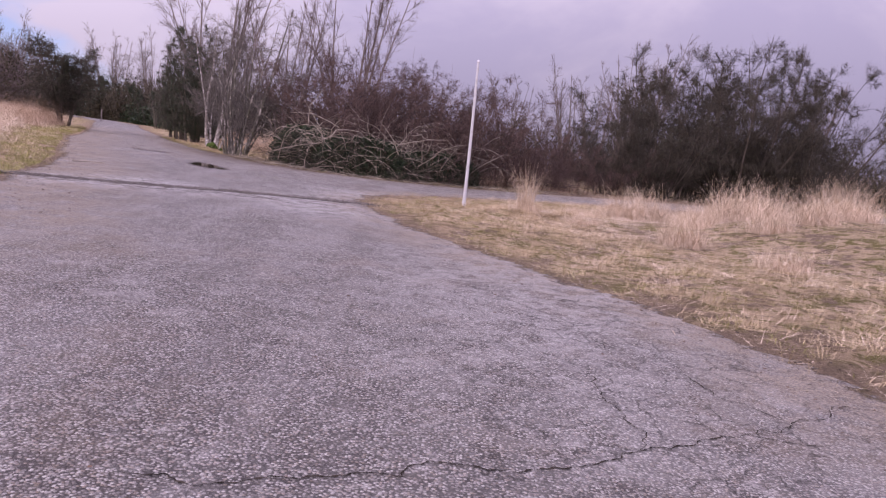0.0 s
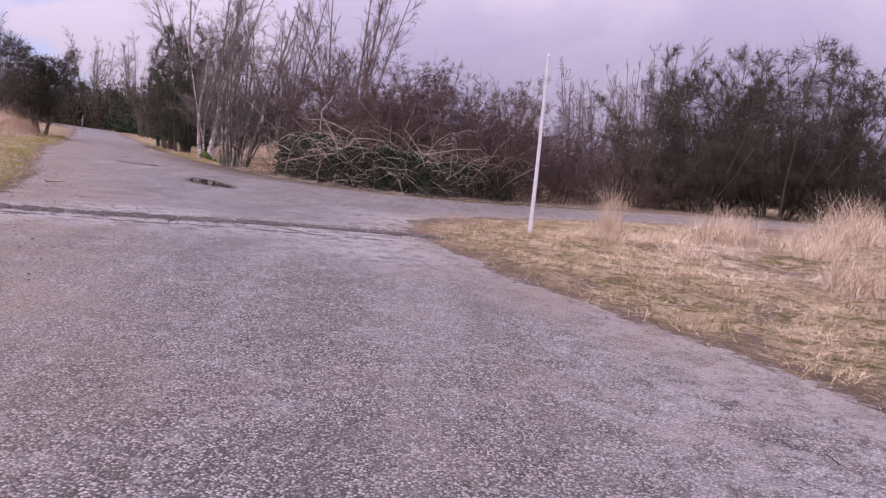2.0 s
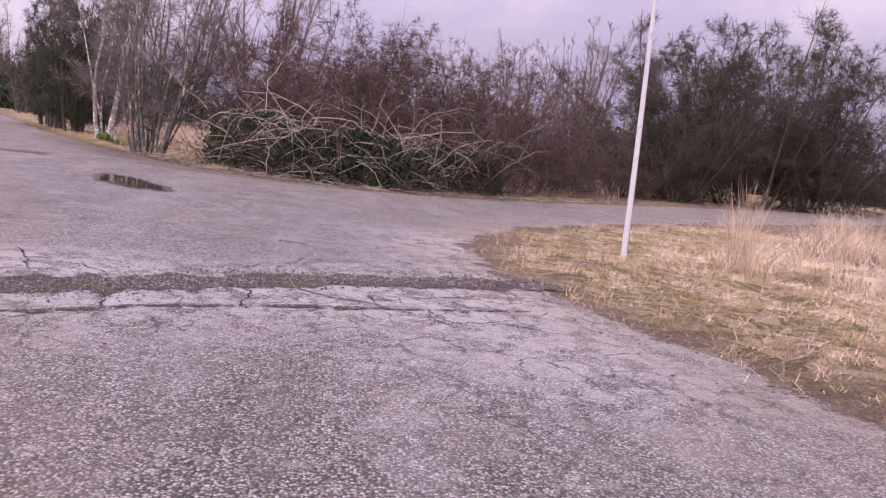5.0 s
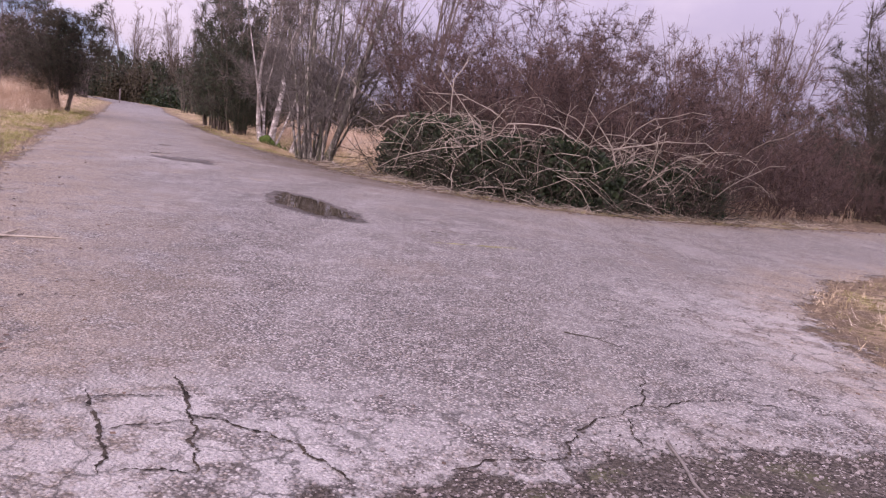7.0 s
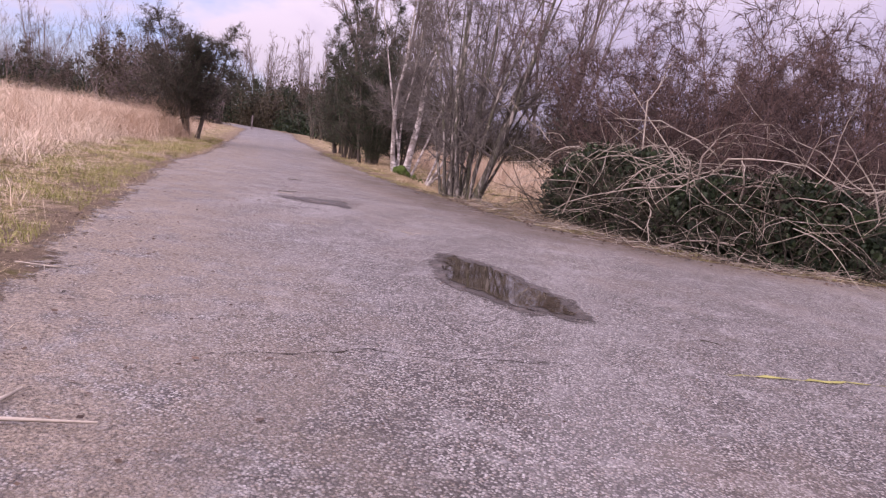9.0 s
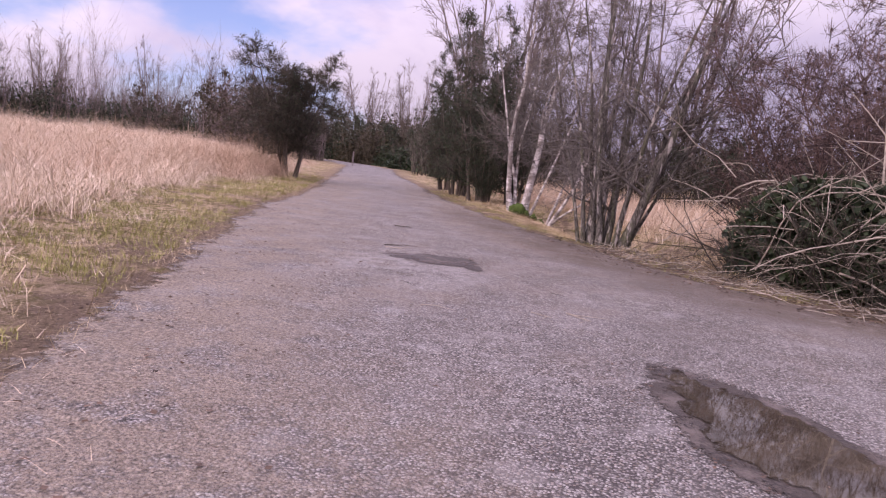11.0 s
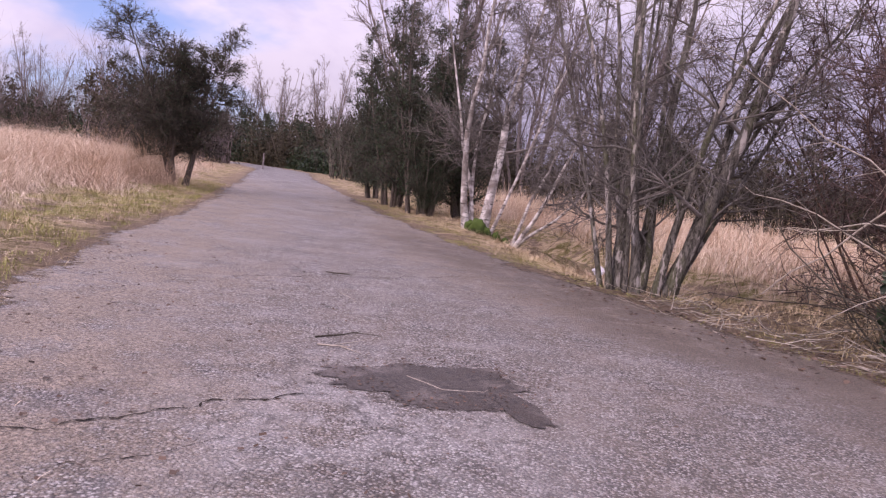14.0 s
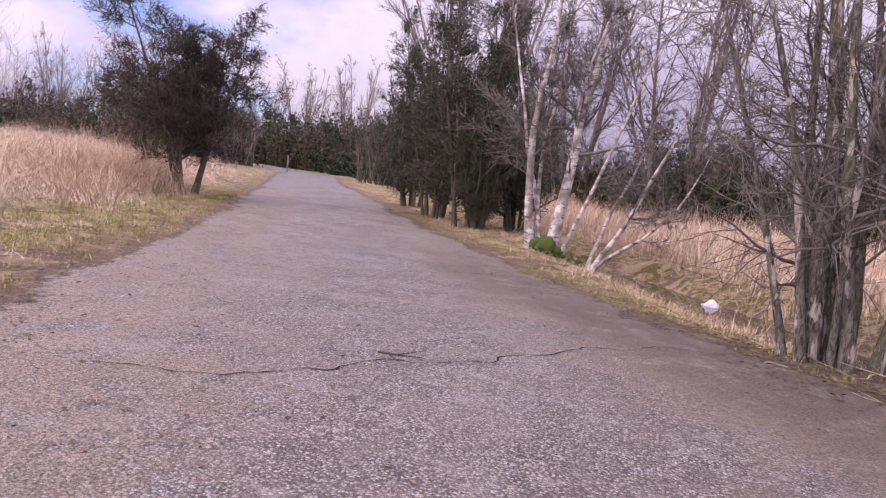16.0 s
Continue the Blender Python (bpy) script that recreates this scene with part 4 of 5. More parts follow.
for k, (x, y) in enumerate(((-4.9, 31.4), (-3.4, 31.8))):
    again(thicket[k % 3], x, y, 71 * k + 33, 1.3)
canes = R(29)


def bramble_cane(x, y, turn, size):
    """One long cane that arches over, with a few dead leaves at its end."""
    root = tagged(new("bramble_cane"), "long arching bramble cane with a few dead leaves", "bramble", group="bramble canes")
    root.matrix_basis = stand(x, y, turn)
    p, r = grow(canes, np.zeros((1, 3)), np.array([[0.28, 0.05, 1.0]]), np.array([size]), np.array([0.013]), np.array([0.003]), 14, 0.03, -0.022)
    bow = np.linspace(0, 1, 15)[None, :]
    p[:, :, 2] -= size * 0.26 * bow ** 4
    p[:, :, 0] += size * 0.14 * bow ** 3
    cane = part_of(root, "cane", mesh_from("cane", *tubes(p, r, 5), 4, RED_TWIG))
    at = p[0, canes.randint(10, 15, 26)] + canes.normal(size=(26, 3)) * 0.06
    part_of(cane, "foliage", mesh_from("foliage", *leaf_quads(canes, at, 0.075), 4, BRAMBLE_LEAF))["kind"] = "stuff"


for x, y, turn, size in ((-3.0, 28.1, -10, 4.9), (-3.9, 28.4, 150, 4.0), (-1.6, 28.3, 20, 4.4), (0.2, 29.4, -20, 4.0), (3.6, 31.4, 10, 3.3), (-4.0, 28.8, 30, 4.3), (1.4, 30.2, 200, 3.8), (-2.2, 28.4, 120, 4.6), (-0.4, 28.6, 60, 4.4)):
    bramble_cane(x, y, turn, size)

willow = build_tree("willow_shrub", "large bare dark-green willow shrub behind the side road", R(31), 17, 7.4, 0.06, 1.2, 50, 0.07, (18, 11, 9), (22, 70), 0.32,
                    DARK_BARK, DARK_TWIG, IVY, 4500, 0.045, twig_r=0.0048, low=0.06, category="shrub", rise=0.02, lift=0.03, fan=(20, 65), crook=0.2)
rooted(willow, 14.5, 38.0, 0, 1.2)
for x, y, turn, size in ((10.2, 36.6, 70, 0.82), (18.5, 40.0, 160, 1.2), (7.4, 35.4, 230, 0.55), (12.8, 41.0, 300, 1.2), (16.5, 36.6, 20, 0.6)):
    again(willow, x, y, turn, size)

poplar = build_tree("poplar_tree", "tall slender bare poplar far behind the thicket", R(41), 7, 14.0, 0.15, 1.0, 17, 0.03, (13, 6, 4), (16, 45), 0.27,
                    PALE_BARK, FAR_TWIG, twig_r=0.0085, low=0.2, rise=0.015, lift=0.05, fan=(15, 45), crook=0.09)
rooted(poplar, -9.0, 62.0, 0, 1.25)
for k, (x, y, size) in enumerate(((-17.5, 54.0, 1.1), (-14.0, 61.0, 1.0), (-40.0, 98.0, 1.0), (-47.0, 101.0, 0.95), (10.0, 64.0, 0.75), (12.5, 67.0, 0.72), (16.5, 68.0, 1.0), (18.5, 76.0, 1.1),
                                  (-34.0, 104.0, 1.0), (-52.0, 102.0, 0.8), (5.0, 68.0, 0.7), (24.0, 62.0, 0.85), (-62.0, 92.0, 0.8), (-68.0, 88.0, 0.85), (-46.0, 76.0, 0.75),
                                  (30.0, 64.0, 0.8), (-22.0, 72.0, 0.9), (-57.0, 96.0, 0.85), (-76.0, 80.0, 0.9), (-82.0, 76.0, 0.95), (-88.0, 72.0, 0.9))):
    again(poplar, x, y, 47 * k + 15, size)

copse = [build_tree("far_shrub", label, R(s), 5, tall, 0.06, 1.5, 30, 0.06, (16, 6, 4), (25, 75), 0.34,
                    DARK_BARK, m, leaf, n, 0.17, twig_r=0.015, low=0.03, category="shrub", sides=4, rise=0.01, lift=0.01, far=True)
         for s, tall, m, leaf, n, label in ((51, 5.2, DARK_TWIG, IVY, 3000, "dense dark evergreen shrub in the distance"), (52, 6.0, FAR_TWIG, OLIVE, 2500, "dense leafless brown shrub in the distance"))]
far_spots = [(-26 - 2.6 * k, 88 + 1.5 * math.sin(k * 2.1) + (k % 2) * 3 + max(0, k - 7) * 1.2, 1.1) for k in range(15)]
far_spots += [(-27.5 + 3.4 * k, 62 + 3 * math.sin(k * 1.7), 0.9) for k in range(11)]
far_spots += [(-22.8, 57.0, 0.72), (-20.2, 51.2, 0.62), (-26.6, 63.0, 0.85), (-30.0, 75.0, 0.9), (-33.0, 81.0, 1.0)]
far_spots += [(-36.0, 64.0, 0.8), (-37.5, 72.0, 1.0)]
far_spots += [(-54 - 4.6 * k, 72 - 3.0 * k, 0.8) for k in range(10)]
far_spots += [(8 + 5.0 * k, 58 + 2 * math.sin(k) - 0.8 * k, 0.75) for k in range(11)]
far_spots += [(-6.8, 82.0, 1.25), (-14.0, 74.0, 0.7), (2.0, 76.0, 0.8)]
far_spots = [p for p in far_spots[::3] + [(-39.0, 64.0, 1.0), (-42.0, 67.0, 1.05), (-6.8, 82.0, 1.25)] if road_gap(np.array([p[0]]), np.array([p[1]]))[0] > 2.5]
for k, (x, y, size) in enumerate(far_spots):
    (rooted if k < 2 else again)(copse[1 if x < -34 and y < 76 else k % 2], x, y, 61 * k, size * (0.85 + 0.3 * ((k * 7) % 5) / 5))


def far_woodland(seed, line, per_metre, deep, tall, thick, material, label, thicken=0.0):
    """A dense distant belt of bare saplings, too many to count."""
    rng = R(seed)
    line = np.array(line, float)
    parts = np.hypot(*np.diff(line, axis=0).T)
    n = int(parts.sum() * per_metre)
    k = rng.choice(len(parts), n, p=parts / parts.sum())
    f = rng.uniform(0, 1, n)[:, None]
    d = unit(line[k + 1] - line[k])
    p = line[k] + f * (line[k + 1] - line[k]) + np.stack([-d[:, 1], d[:, 0]], 1) * (rng.uniform(0, 1, n) * deep)[:, None]
    p = p[road_gap(p[:, 0], p[:, 1]) > 1.0]
    n = len(p)
    wave = 0.75 + 0.35 * waves(p[:, 0], p[:, 1], 9.0, seed)
    h = tall * np.clip(wave, 0.35, 1.3) * rng.uniform(0.35, 1.0, n)
    s = np.c_[p, level(p[:, 0], p[:, 1]) - 0.1]
    q, r = grow(rng, s, np.c_[rng.normal(size=(n, 2)) * 0.16, np.ones(n)], h, np.full(n, thick), np.full(n, thick * 0.3), 2, 0.06, 0.02)
    s2, d2, r2, _, who = sprout(rng, q, r, 14, 0.3, 0.98, (18, 50))
    q2, r2 = grow(rng, s2, d2, h[who] * rng.uniform(0.1, 0.3, len(s2)), np.full(len(s2), thick * 0.36), np.full(len(s2), 0.004), 2, 0.1, 0.05)
    me = mesh_from("woodland", *joined([cones(q, r), cones(q2, r2)]), 3, material)
    if thicken:
        k = rng.randint(0, n, int(n * thicken))
        at = s[k] + np.c_[rng.normal(size=(len(k), 2)) * 0.4, (rng.uniform(0, 1, len(k)) ** 1.4) * h[k] * 0.85]
        tagged(new("undergrowth", mesh_from("undergrowth", *leaf_quads(rng, at, 0.25), 4, OLIVE if seed % 2 else IVY)), "dense dark undergrowth of the far woods", "undergrowth", kind="stuff")
    return tagged(new("woodland", me), label, "woodland", kind="stuff")


far_woodland(141, [(-120, 34), (-95, 52), (-74, 68), (-58, 84), (-50, 90)], 22, 9, 12.0, 0.032, FAR_TWIG, "dense dark belt of bare trees beyond the field")
far_woodland(142, [(-30, 66), (-20, 63), (-8, 60), (8, 62), (24, 58), (42, 56), (70, 46), (95, 30)], 26, 8, 5.0, 0.035, DARK_TWIG, "dense dark hedge of bare shrubs behind the meadow")
far_woodland(143, [(-46, 67), (-40, 69), (-35, 73)], 34, 6, 9.0, 0.04, FAR_TWIG, "brown bare copse beside the far track", 8.0)

far_woodland(144, [(-120, 36), (-95, 54), (-74, 70), (-58, 85), (-46, 90), (-36, 87.5), (-27, 84), (-18, 80)], 34, 6, 7.0, 0.04, BROWN_TWIG, "low dense scrub at the foot of the far trees", 52.0)
far_woodland(145, [(-26, 66), (-17, 61), (-8, 58.5), (8, 60), (24, 56), (42, 54), (70, 45)], 30, 5, 5.6, 0.05, DARK_TWIG, "low dense scrub along the meadow's far side", 30.0)
far_woodland(147, [(-52, 76), (-44, 82), (-37, 83), (-30, 79), (-25, 72), (-22, 65)], 34, 5, 7.5, 0.035, BROWN_TWIG, "brown bare trees closing the view at the track's bend", 55.0)
far_woodland(148, [(-46, 79), (-39, 80.5), (-32, 78), (-27, 71)], 24, 3, 5.0, 0.05, DARK_TWIG, "dark evergreen scrub at the track's bend", 50.0)


# ---- brush pile ----
def brush_pile(rng, centre, along, wide, deep, tall, count):
    root = tagged(new("brush_pile"), "heap of pale cut branches over dark evergreen scrub", "brush pile")
    root.matrix_basis = stand(*centre, along)
    dark = []
    n = 420
    s = np.stack([rng.uniform(-wide / 2, wide / 2, n), rng.uniform(-0.1, deep, n), np.zeros(n)], 1)
    p, r = grow(rng, s, rng.normal(size=(n, 3)) * 0.7 + np.array((0, -0.1, 0.8)), rng.uniform(0.6, tall * 1.1, n), np.full(n, 0.012), np.full(n, 0.004), 5, 0.25, -0.05)
    dark.append(tubes(p, r, 3))
    s2, d2, r2, f, w = sprout(rng, p, r, 9, 0.1, 1.0, (20, 80))
    p2, r2 = grow(rng, s2, d2, rng.uniform(0.15, 0.6, len(s2)), np.full(len(s2), 0.004), np.full(len(s2), 0.002), 2, 0.3, 0.0)
    dark.append(tubes(p2, r2, 3))
    part_of(root, "scrub", mesh_from("scrub", *joined(dark), 4, DARK_TWIG), "dark tangled scrub")["kind"] = "stuff"
    m = 24000
    at = np.stack([rng.uniform(-wide / 2, wide / 2, m), 0.05 + (deep - 0.05) * rng.uniform(0, 1, m), rng.uniform(0.03, 1, m) ** 1.2 * tall * 0.72], 1)
    at[:, 2] *= 1 - 0.5 * (np.abs(at[:, 0]) / (wide / 2)) ** 3
    part_of(root, "evergreen_leaves", mesh_from("evergreen_leaves", *leaf_quads(rng, at, 0.11), 4, IVY), "dark green leaves")["kind"] = "stuff"
    for k in range(count):
        x = rng.uniform(-wide / 2, wide / 2)
        start = np.array([[x, rng.uniform(-0.1, deep * 0.5), rng.uniform(0.02, 0.75) * tall]])
        way = np.array([[rng.normal() * 0.9, -0.25 + rng.normal() * 0.25, rng.uniform(0.2, 1.1)]])
        length = np.array([rng.uniform(0.6, 2.6)])
        th = rng.choice((0.006, 0.008, 0.010, 0.016))
        p, r = grow(rng, start, way, length, np.array([th]), np.array([th * 0.3]), 6, 0.2, -0.2)
        p[:, :, 2] = np.maximum(p[:, :, 2], 0.03)
        branch = part_of(root, "branch", mesh_from("branch", *tubes(p, r, 4), 4, CUT))
        s2, d2, r2, f, w = sprout(rng, p, r, 4, 0.3, 0.95, (25, 60))
        p2, r2 = grow(rng, s2, d2, rng.uniform(0.2, 0.7, len(s2)), r2 * 0.8, r2 * 0.3, 3, 0.2, -0.1)
        p2[:, :, 2] = np.maximum(p2[:, :, 2], 0.02)
        part_of(branch, "side_twig", mesh_from("side_twig", *tubes(p2, r2, 3), 4, CUT))["kind"] = "stuff"
    return root


brush_pile(R(61), (-5.9, 27.6), -38, 3.0, 1.8, 2.1, 80)
brush_pile(R(62), (-3.4, 26.4), -6, 3.4, 2.0, 2.0, 95)
brush_pile(R(63), (-0.4, 27.5), 29, 3.6, 2.0, 1.6, 90)


# ---- marker pole ----
def marker_pole(x, y, tall):
    root = tagged(new("marker_pole"), "tall thin weathered white pole standing in the grass", "pole")
    root.matrix_basis = stand(x, y)
    z = np.linspace(-0.3, tall, 9)
    p = np.stack([0.006 * np.sin(z * 1.3), 0.0 * z, z], 1)[None]
    shaft = part_of(root, "shaft", mesh_from("shaft", *tubes(p, np.linspace(0.042, 0.028, 9)[None], 14), 4, PAINT))
    cap = np.array([[0, 0, tall - 0.01], [0, 0, tall + 0.03], [0, 0, tall + 0.045]])[None] + np.array((p[0, -1, 0], 0, 0))
    part_of(shaft, "cap", mesh_from("cap", *tubes(cap, np.array([[0.032, 0.032, 0.002]]), 14), 4, PAINT))
    return root


marker_pole(0.385, 17.6, 3.4)


# ---- grasses ----
def scatter(rng, n, x0, x1, y0, y1):
    return rng.uniform(x0, x1, n), rng.uniform(y0, y1, n)


def tuft(rng, label, x, y, radius, tall, n, material, bend=0.9):
    root = tagged(new("reed_tuft"), label, "grass tuft")
    root.matrix_basis = stand(x, y)
    a, d = rng.uniform(0, 6.283, n), radius * np.sqrt(rng.uniform(0, 1, n))
    at = np.stack([d * np.cos(a), d * np.sin(a), np.full(n, -0.04)], 1)
    h = tall * rng.uniform(0.35, 1.0, n)
    stalks = part_of(root, "foliage", mesh_from("foliage", *blades(rng, at, h, 0.0065 * rng.uniform(0.5, 1.4, n), bend * rng.uniform(0.15, 1.3, n), 3), 4, material))
    stalks["kind"] = "stuff"
    return root


tuft(R(71), "tall upright tuft of dry pale reeds beside the pole", 1.8, 17.1, 0.2, 1.3, 240, STRAW, 0.5)
tuft(R(72), "low skirt of dry grass round the reeds", 1.8, 17.05, 0.42, 0.55, 420, STRAW, 1.2)
for k, (x, y, radius, tall, n) in enumerate(((4.6, 19.2, 0.5, 1.0, 1000), (5.4, 19.7, 0.4, 1.0, 700), (4.2, 13.0, 0.34, 0.75, 700), (7.3, 18.8, 0.6, 1.15, 1100), (8.6, 20.2, 0.5, 1.25, 900),
                                             (9.8, 18.6, 0.55, 1.2, 900), (6.2, 18.2, 0.5, 0.75, 800), (8.0, 16.2, 0.45, 0.9, 700), (6.6, 15.0, 0.4, 0.7, 600), (11.2, 20.4, 0.6, 1.25, 800), (3.4, 18.6, 0.45, 0.45, 600),
                                             (5.6, 16.6, 0.4, 0.6, 500), (10.4, 16.0, 0.5, 1.0, 700), (3.0, 16.2, 0.4, 0.35, 450), (5.2, 11.2, 0.4, 0.5, 500), (12.6, 17.6, 0.6, 1.1, 700))):
    tuft(R(80 + k), "arching tuft of pale dry reed grass", x, y, radius * 1.15, tall * 1.2, int(1.7 * n), STRAW, 1.8)
for k in range(44):
    u = R(500 + k)
    y = u.uniform(20, 42)
    x = -0.475 * y - 1.35 - u.uniform(2.4, 6.5)
    tuft(u, "bushy rust-tinted reed clump at the field's edge" if k % 3 == 0 else "bushy pale reed clump at the field's edge", x, y, u.uniform(0.35, 0.8), u.uniform(0.7, 1.5), 560, RUST if k % 3 == 0 else STRAW, 2.0)


for k, (x, y, tall) in enumerate(((-21.2, 38.5, 1.8), (-21.0, 37.7, 1.6), (-20.75, 38.25, 1.1), (-21.6, 37.4, 1.7), (-22.3, 38.3, 1.6), (-21.0, 36.4, 1.2), (-23.2, 37.2, 1.4), (-22.0, 36.0, 1.2), (-23.8, 39.0, 1.5), (-20.2, 35.4, 0.9))):
    tuft(R(560 + k), "tall rusty reed clump round the hawthorn", x, y, 0.6, tall, 800, RUST, 1.6)


def edge_strip(rng, n, path, low, high):
    """Places beside a stretch of the road's edge."""
    path = np.array(path, float)
    parts = np.hypot(*np.diff(path, axis=0).T)
    k = rng.choice(len(parts), n, p=parts / parts.sum())
    d = unit(path[k + 1] - path[k])
    p = path[k] + rng.uniform(0, 1, n)[:, None] * (path[k + 1] - path[k]) + np.stack([-d[:, 1], d[:, 0]], 1) * rng.uniform(low, high, n)[:, None]
    return p[:, 0], p[:, 1]


LEFT_VERGE = [p for p in LEFT_EDGE if 5 < p[1] < 50]
RIGHT_VERGE = [p for p in RIGHT_EDGE if -6 < p[1] < 25.5 and p[0] < 6.2][::-1]
FAR_VERGE = [p for p in RIGHT_EDGE if 25 < p[1] < 46 and p[0] < 5 and p[0] > -18][::-1]


def grass_field(name, label, seed, n, box, keep, tall, width, bend, material, steps=2, z_lift=-0.03, matted=0.0, clumps=0.35):
    rng = R(seed)
    x, y = scatter(rng, n, *box) if len(box) == 4 else edge_strip(rng, n, *box)
    gap = road_gap(x, y)
    k = keep(x, y, gap, rng.uniform(0, 1, n))
    x, y = x[k], y[k]
    at = np.stack([x, y, ground_at(x, y) + z_lift], 1)
    clump = 0.75 + clumps * waves(x, y, 1.5, seed + 7) + 0.5 * clumps * waves(x, y, 0.5, seed + 8)
    h = tall * np.clip(clump, 0.3, 1.4) * rng.uniform(0.45, 1.1, len(x))
    yaw = rng.uniform(0, 2 * np.pi, len(x))
    if matted:
        yaw = 2.2 * waves(x, y, 1.1, seed + 3) + rng.normal(size=len(x)) * matted
    me = mesh_from(name, *blades(rng, at, h, width * rng.uniform(0.6, 1.5, len(x)), rng.uniform(*bend, len(x)), steps, yaw, bend[0] >= 0.7), 4, material)
    return tagged(new(name, me), label, "grass", kind="stuff")


def left_side(x, y):
    return x < -0.42 * y


def left_field(x, y, gap, u):
    return left_side(x, y) & (gap > 2.4 + 0.8 * waves(x, y, 2.5, 5) + 0.5 * waves(x, y, 0.9, 6)) & (u < 0.3 + 0.7 * np.exp(-np.maximum(gap - 4, 0) / 10)) & (waves(x, y, 1.3, 9) > -0.45)


def gappy(x, y, gap, u, seed):
    gap = gap - frayed(x, y)
    return (gap > -0.3) & (u < ease(gap, -0.45, 0.6)) & (waves(x, y, 0.7, seed) + waves(x, y, 0.25, seed + 1) > -0.55)


def tussock_field(name, label, seed, n, each, box, keep, tall, material):
    """Mounded tussocks whose blades spill outwards from their middles, too many to count."""
    rng = R(seed)
    x, y = scatter(rng, n, *box)
    k = keep(x, y, road_gap(x, y), rng.uniform(0, 1, n))
    x, y = x[k], y[k]
    size = rng.uniform(0.4, 1.2, len(x))
    high = tall * rng.uniform(0.45, 1.05, len(x)) * np.clip(0.95 + 0.5 * waves(x, y, 3.2, seed + 1), 0.4, 1.5)
    a = rng.uniform(0, 2 * np.pi, (len(x), each))
    d = size[:, None] * np.sqrt(rng.uniform(0, 1, (len(x), each)))
    px, py = (x[:, None] + d * np.cos(a)).ravel(), (y[:, None] + d * np.sin(a)).ravel()
    at = np.stack([px, py, ground_at(px, py) - 0.03], 1)
    far = (d / size[:, None]).ravel()
    h = np.repeat(high, each) * rng.uniform(0.45, 1.1, len(px)) * (1.15 - 0.6 * far ** 2)
    yaw = a.ravel() + rng.normal(size=len(px)) * 0.7
    bend = (0.9 + 1.8 * far) * rng.uniform(0.45, 1.5, len(px))
    me = mesh_from(name, *blades(rng, at, h, 0.0055 * rng.uniform(0.6, 1.6, len(px)), bend, 3, yaw), 4, material)
    return tagged(new(name, me), label, "grass", kind="stuff")


tussock_field("reed_tussocks", "mounded tussocks of pale dry reed grass in the field", 201, 3600, 170, (-46, -8, 16, 62), left_field, 1.35, STRAW)
tussock_field("rust_tussocks", "slumped rust-tinted tussocks among the pale reeds", 202, 1200, 150, (-46, -8, 16, 62), left_field, 1.3, RUST)
tussock_field("back_tussocks", "slumped rust-tinted reed tussocks beyond the ditch", 203, 700, 110, (-18, 8, 31, 56), lambda x, y, gap, u: ~left_side(x, y) & (gap > 2.0) & past_ditch(x, y) & (x < -0.55 * (y - 46)), 1.05, RUST)
grass_field("reed_field", "open field of tall pale dry reed grass", 90, 80000, (-60, -8, 16, 72), left_field, 0.6, 0.005, (1.0, 2.6), STRAW, 2, -0.03, 1.1, 0.9)
grass_field("rust_field", "rust-tinted stalks among the pale field grass", 91, 16000, (-45, -8, 18, 60), left_field, 0.8, 0.0055, (0.8, 2.5), RUST, 2, -0.03, 1.1, 0.6)
grass_field("right_meadow", "meadow of pale dry grass beyond the verge", 92, 60000, (2, 36, 4, 32), lambda x, y, gap, u: (x > 0) & (gap > 3.0 + 0.9 * waves(x, y, 3, 6)) & (u < 0.2 + 0.8 * ease(gap, 2, 6)) & (waves(x, y, 1.2, 8) > -0.6), 0.42, 0.006, (1.0, 2.5), STRAW, 2, -0.03, 1.2, 0.8)
grass_field("back_meadow", "rusty dry reed meadow behind the alder", 93, 30000, (-18, 12, 30, 58), lambda x, y, gap, u: ~left_side(x, y) & (gap > 1.8) & past_ditch(x, y) & (x < -0.55 * (y - 46)), 0.85, 0.010, (0.1, 2.0), RUST, 2, -0.03, 1.2, 0.6)
grass_field("back_reeds", "pale reed stand beyond the ditch", 98, 30000, (-18, 8, 31, 56), lambda x, y, gap, u: ~left_side(x, y) & (gap > 2.0) & past_ditch(x, y) & (x < -0.55 * (y - 46)), 0.95, 0.010, (0.05, 1.6), STRAW, 2, -0.03, 1.2, 0.6)
grass_field("flattened_grass", "flattened yellow winter grass on the road verge", 94, 190000, (RIGHT_VERGE, -4.6, 0.25), lambda x, y, gap, u: gappy(x, y, gap, u, 40) & (waves(x, y, 1.3, 141) + 0.8 * waves(x, y, 0.4, 142) > -0.25 - 0.5 * ease(gap, 0.5, 3)), 0.24, 0.0036, (1.0, 1.6), THATCH, 2, 0.0, 1.5, 0.5)
grass_field("loose_straw", "loose pale straw lying on the turf", 99, 60000, (RIGHT_VERGE, -6.0, 0.3), lambda x, y, gap, u: (gap > -0.3) & (u < ease(gap, -0.5, 1.5)) & (waves(x, y, 1.1, 151) + 0.8 * waves(x, y, 0.45, 152) > 0.1 - 0.3 * ease(gap, 1, 4)), 0.42, 0.0042, (1.25, 1.6), STRAW, 2, 0.02, 1.6)
grass_field("verge_grass", "short straw and moss grass on the field verge", 95, 130000, (LEFT_VERGE, -0.2, 4.5), lambda x, y, gap, u: gappy(x, y, gap, u, 44) & (waves(x, y, 1.2, 143) + 0.8 * waves(x, y, 0.4, 144) > -0.2 - 0.4 * ease(gap, 0.5, 3)), 0.2, 0.0036, (0.8, 1.6), THATCH, 2, 0.0, 1.5, 0.5)
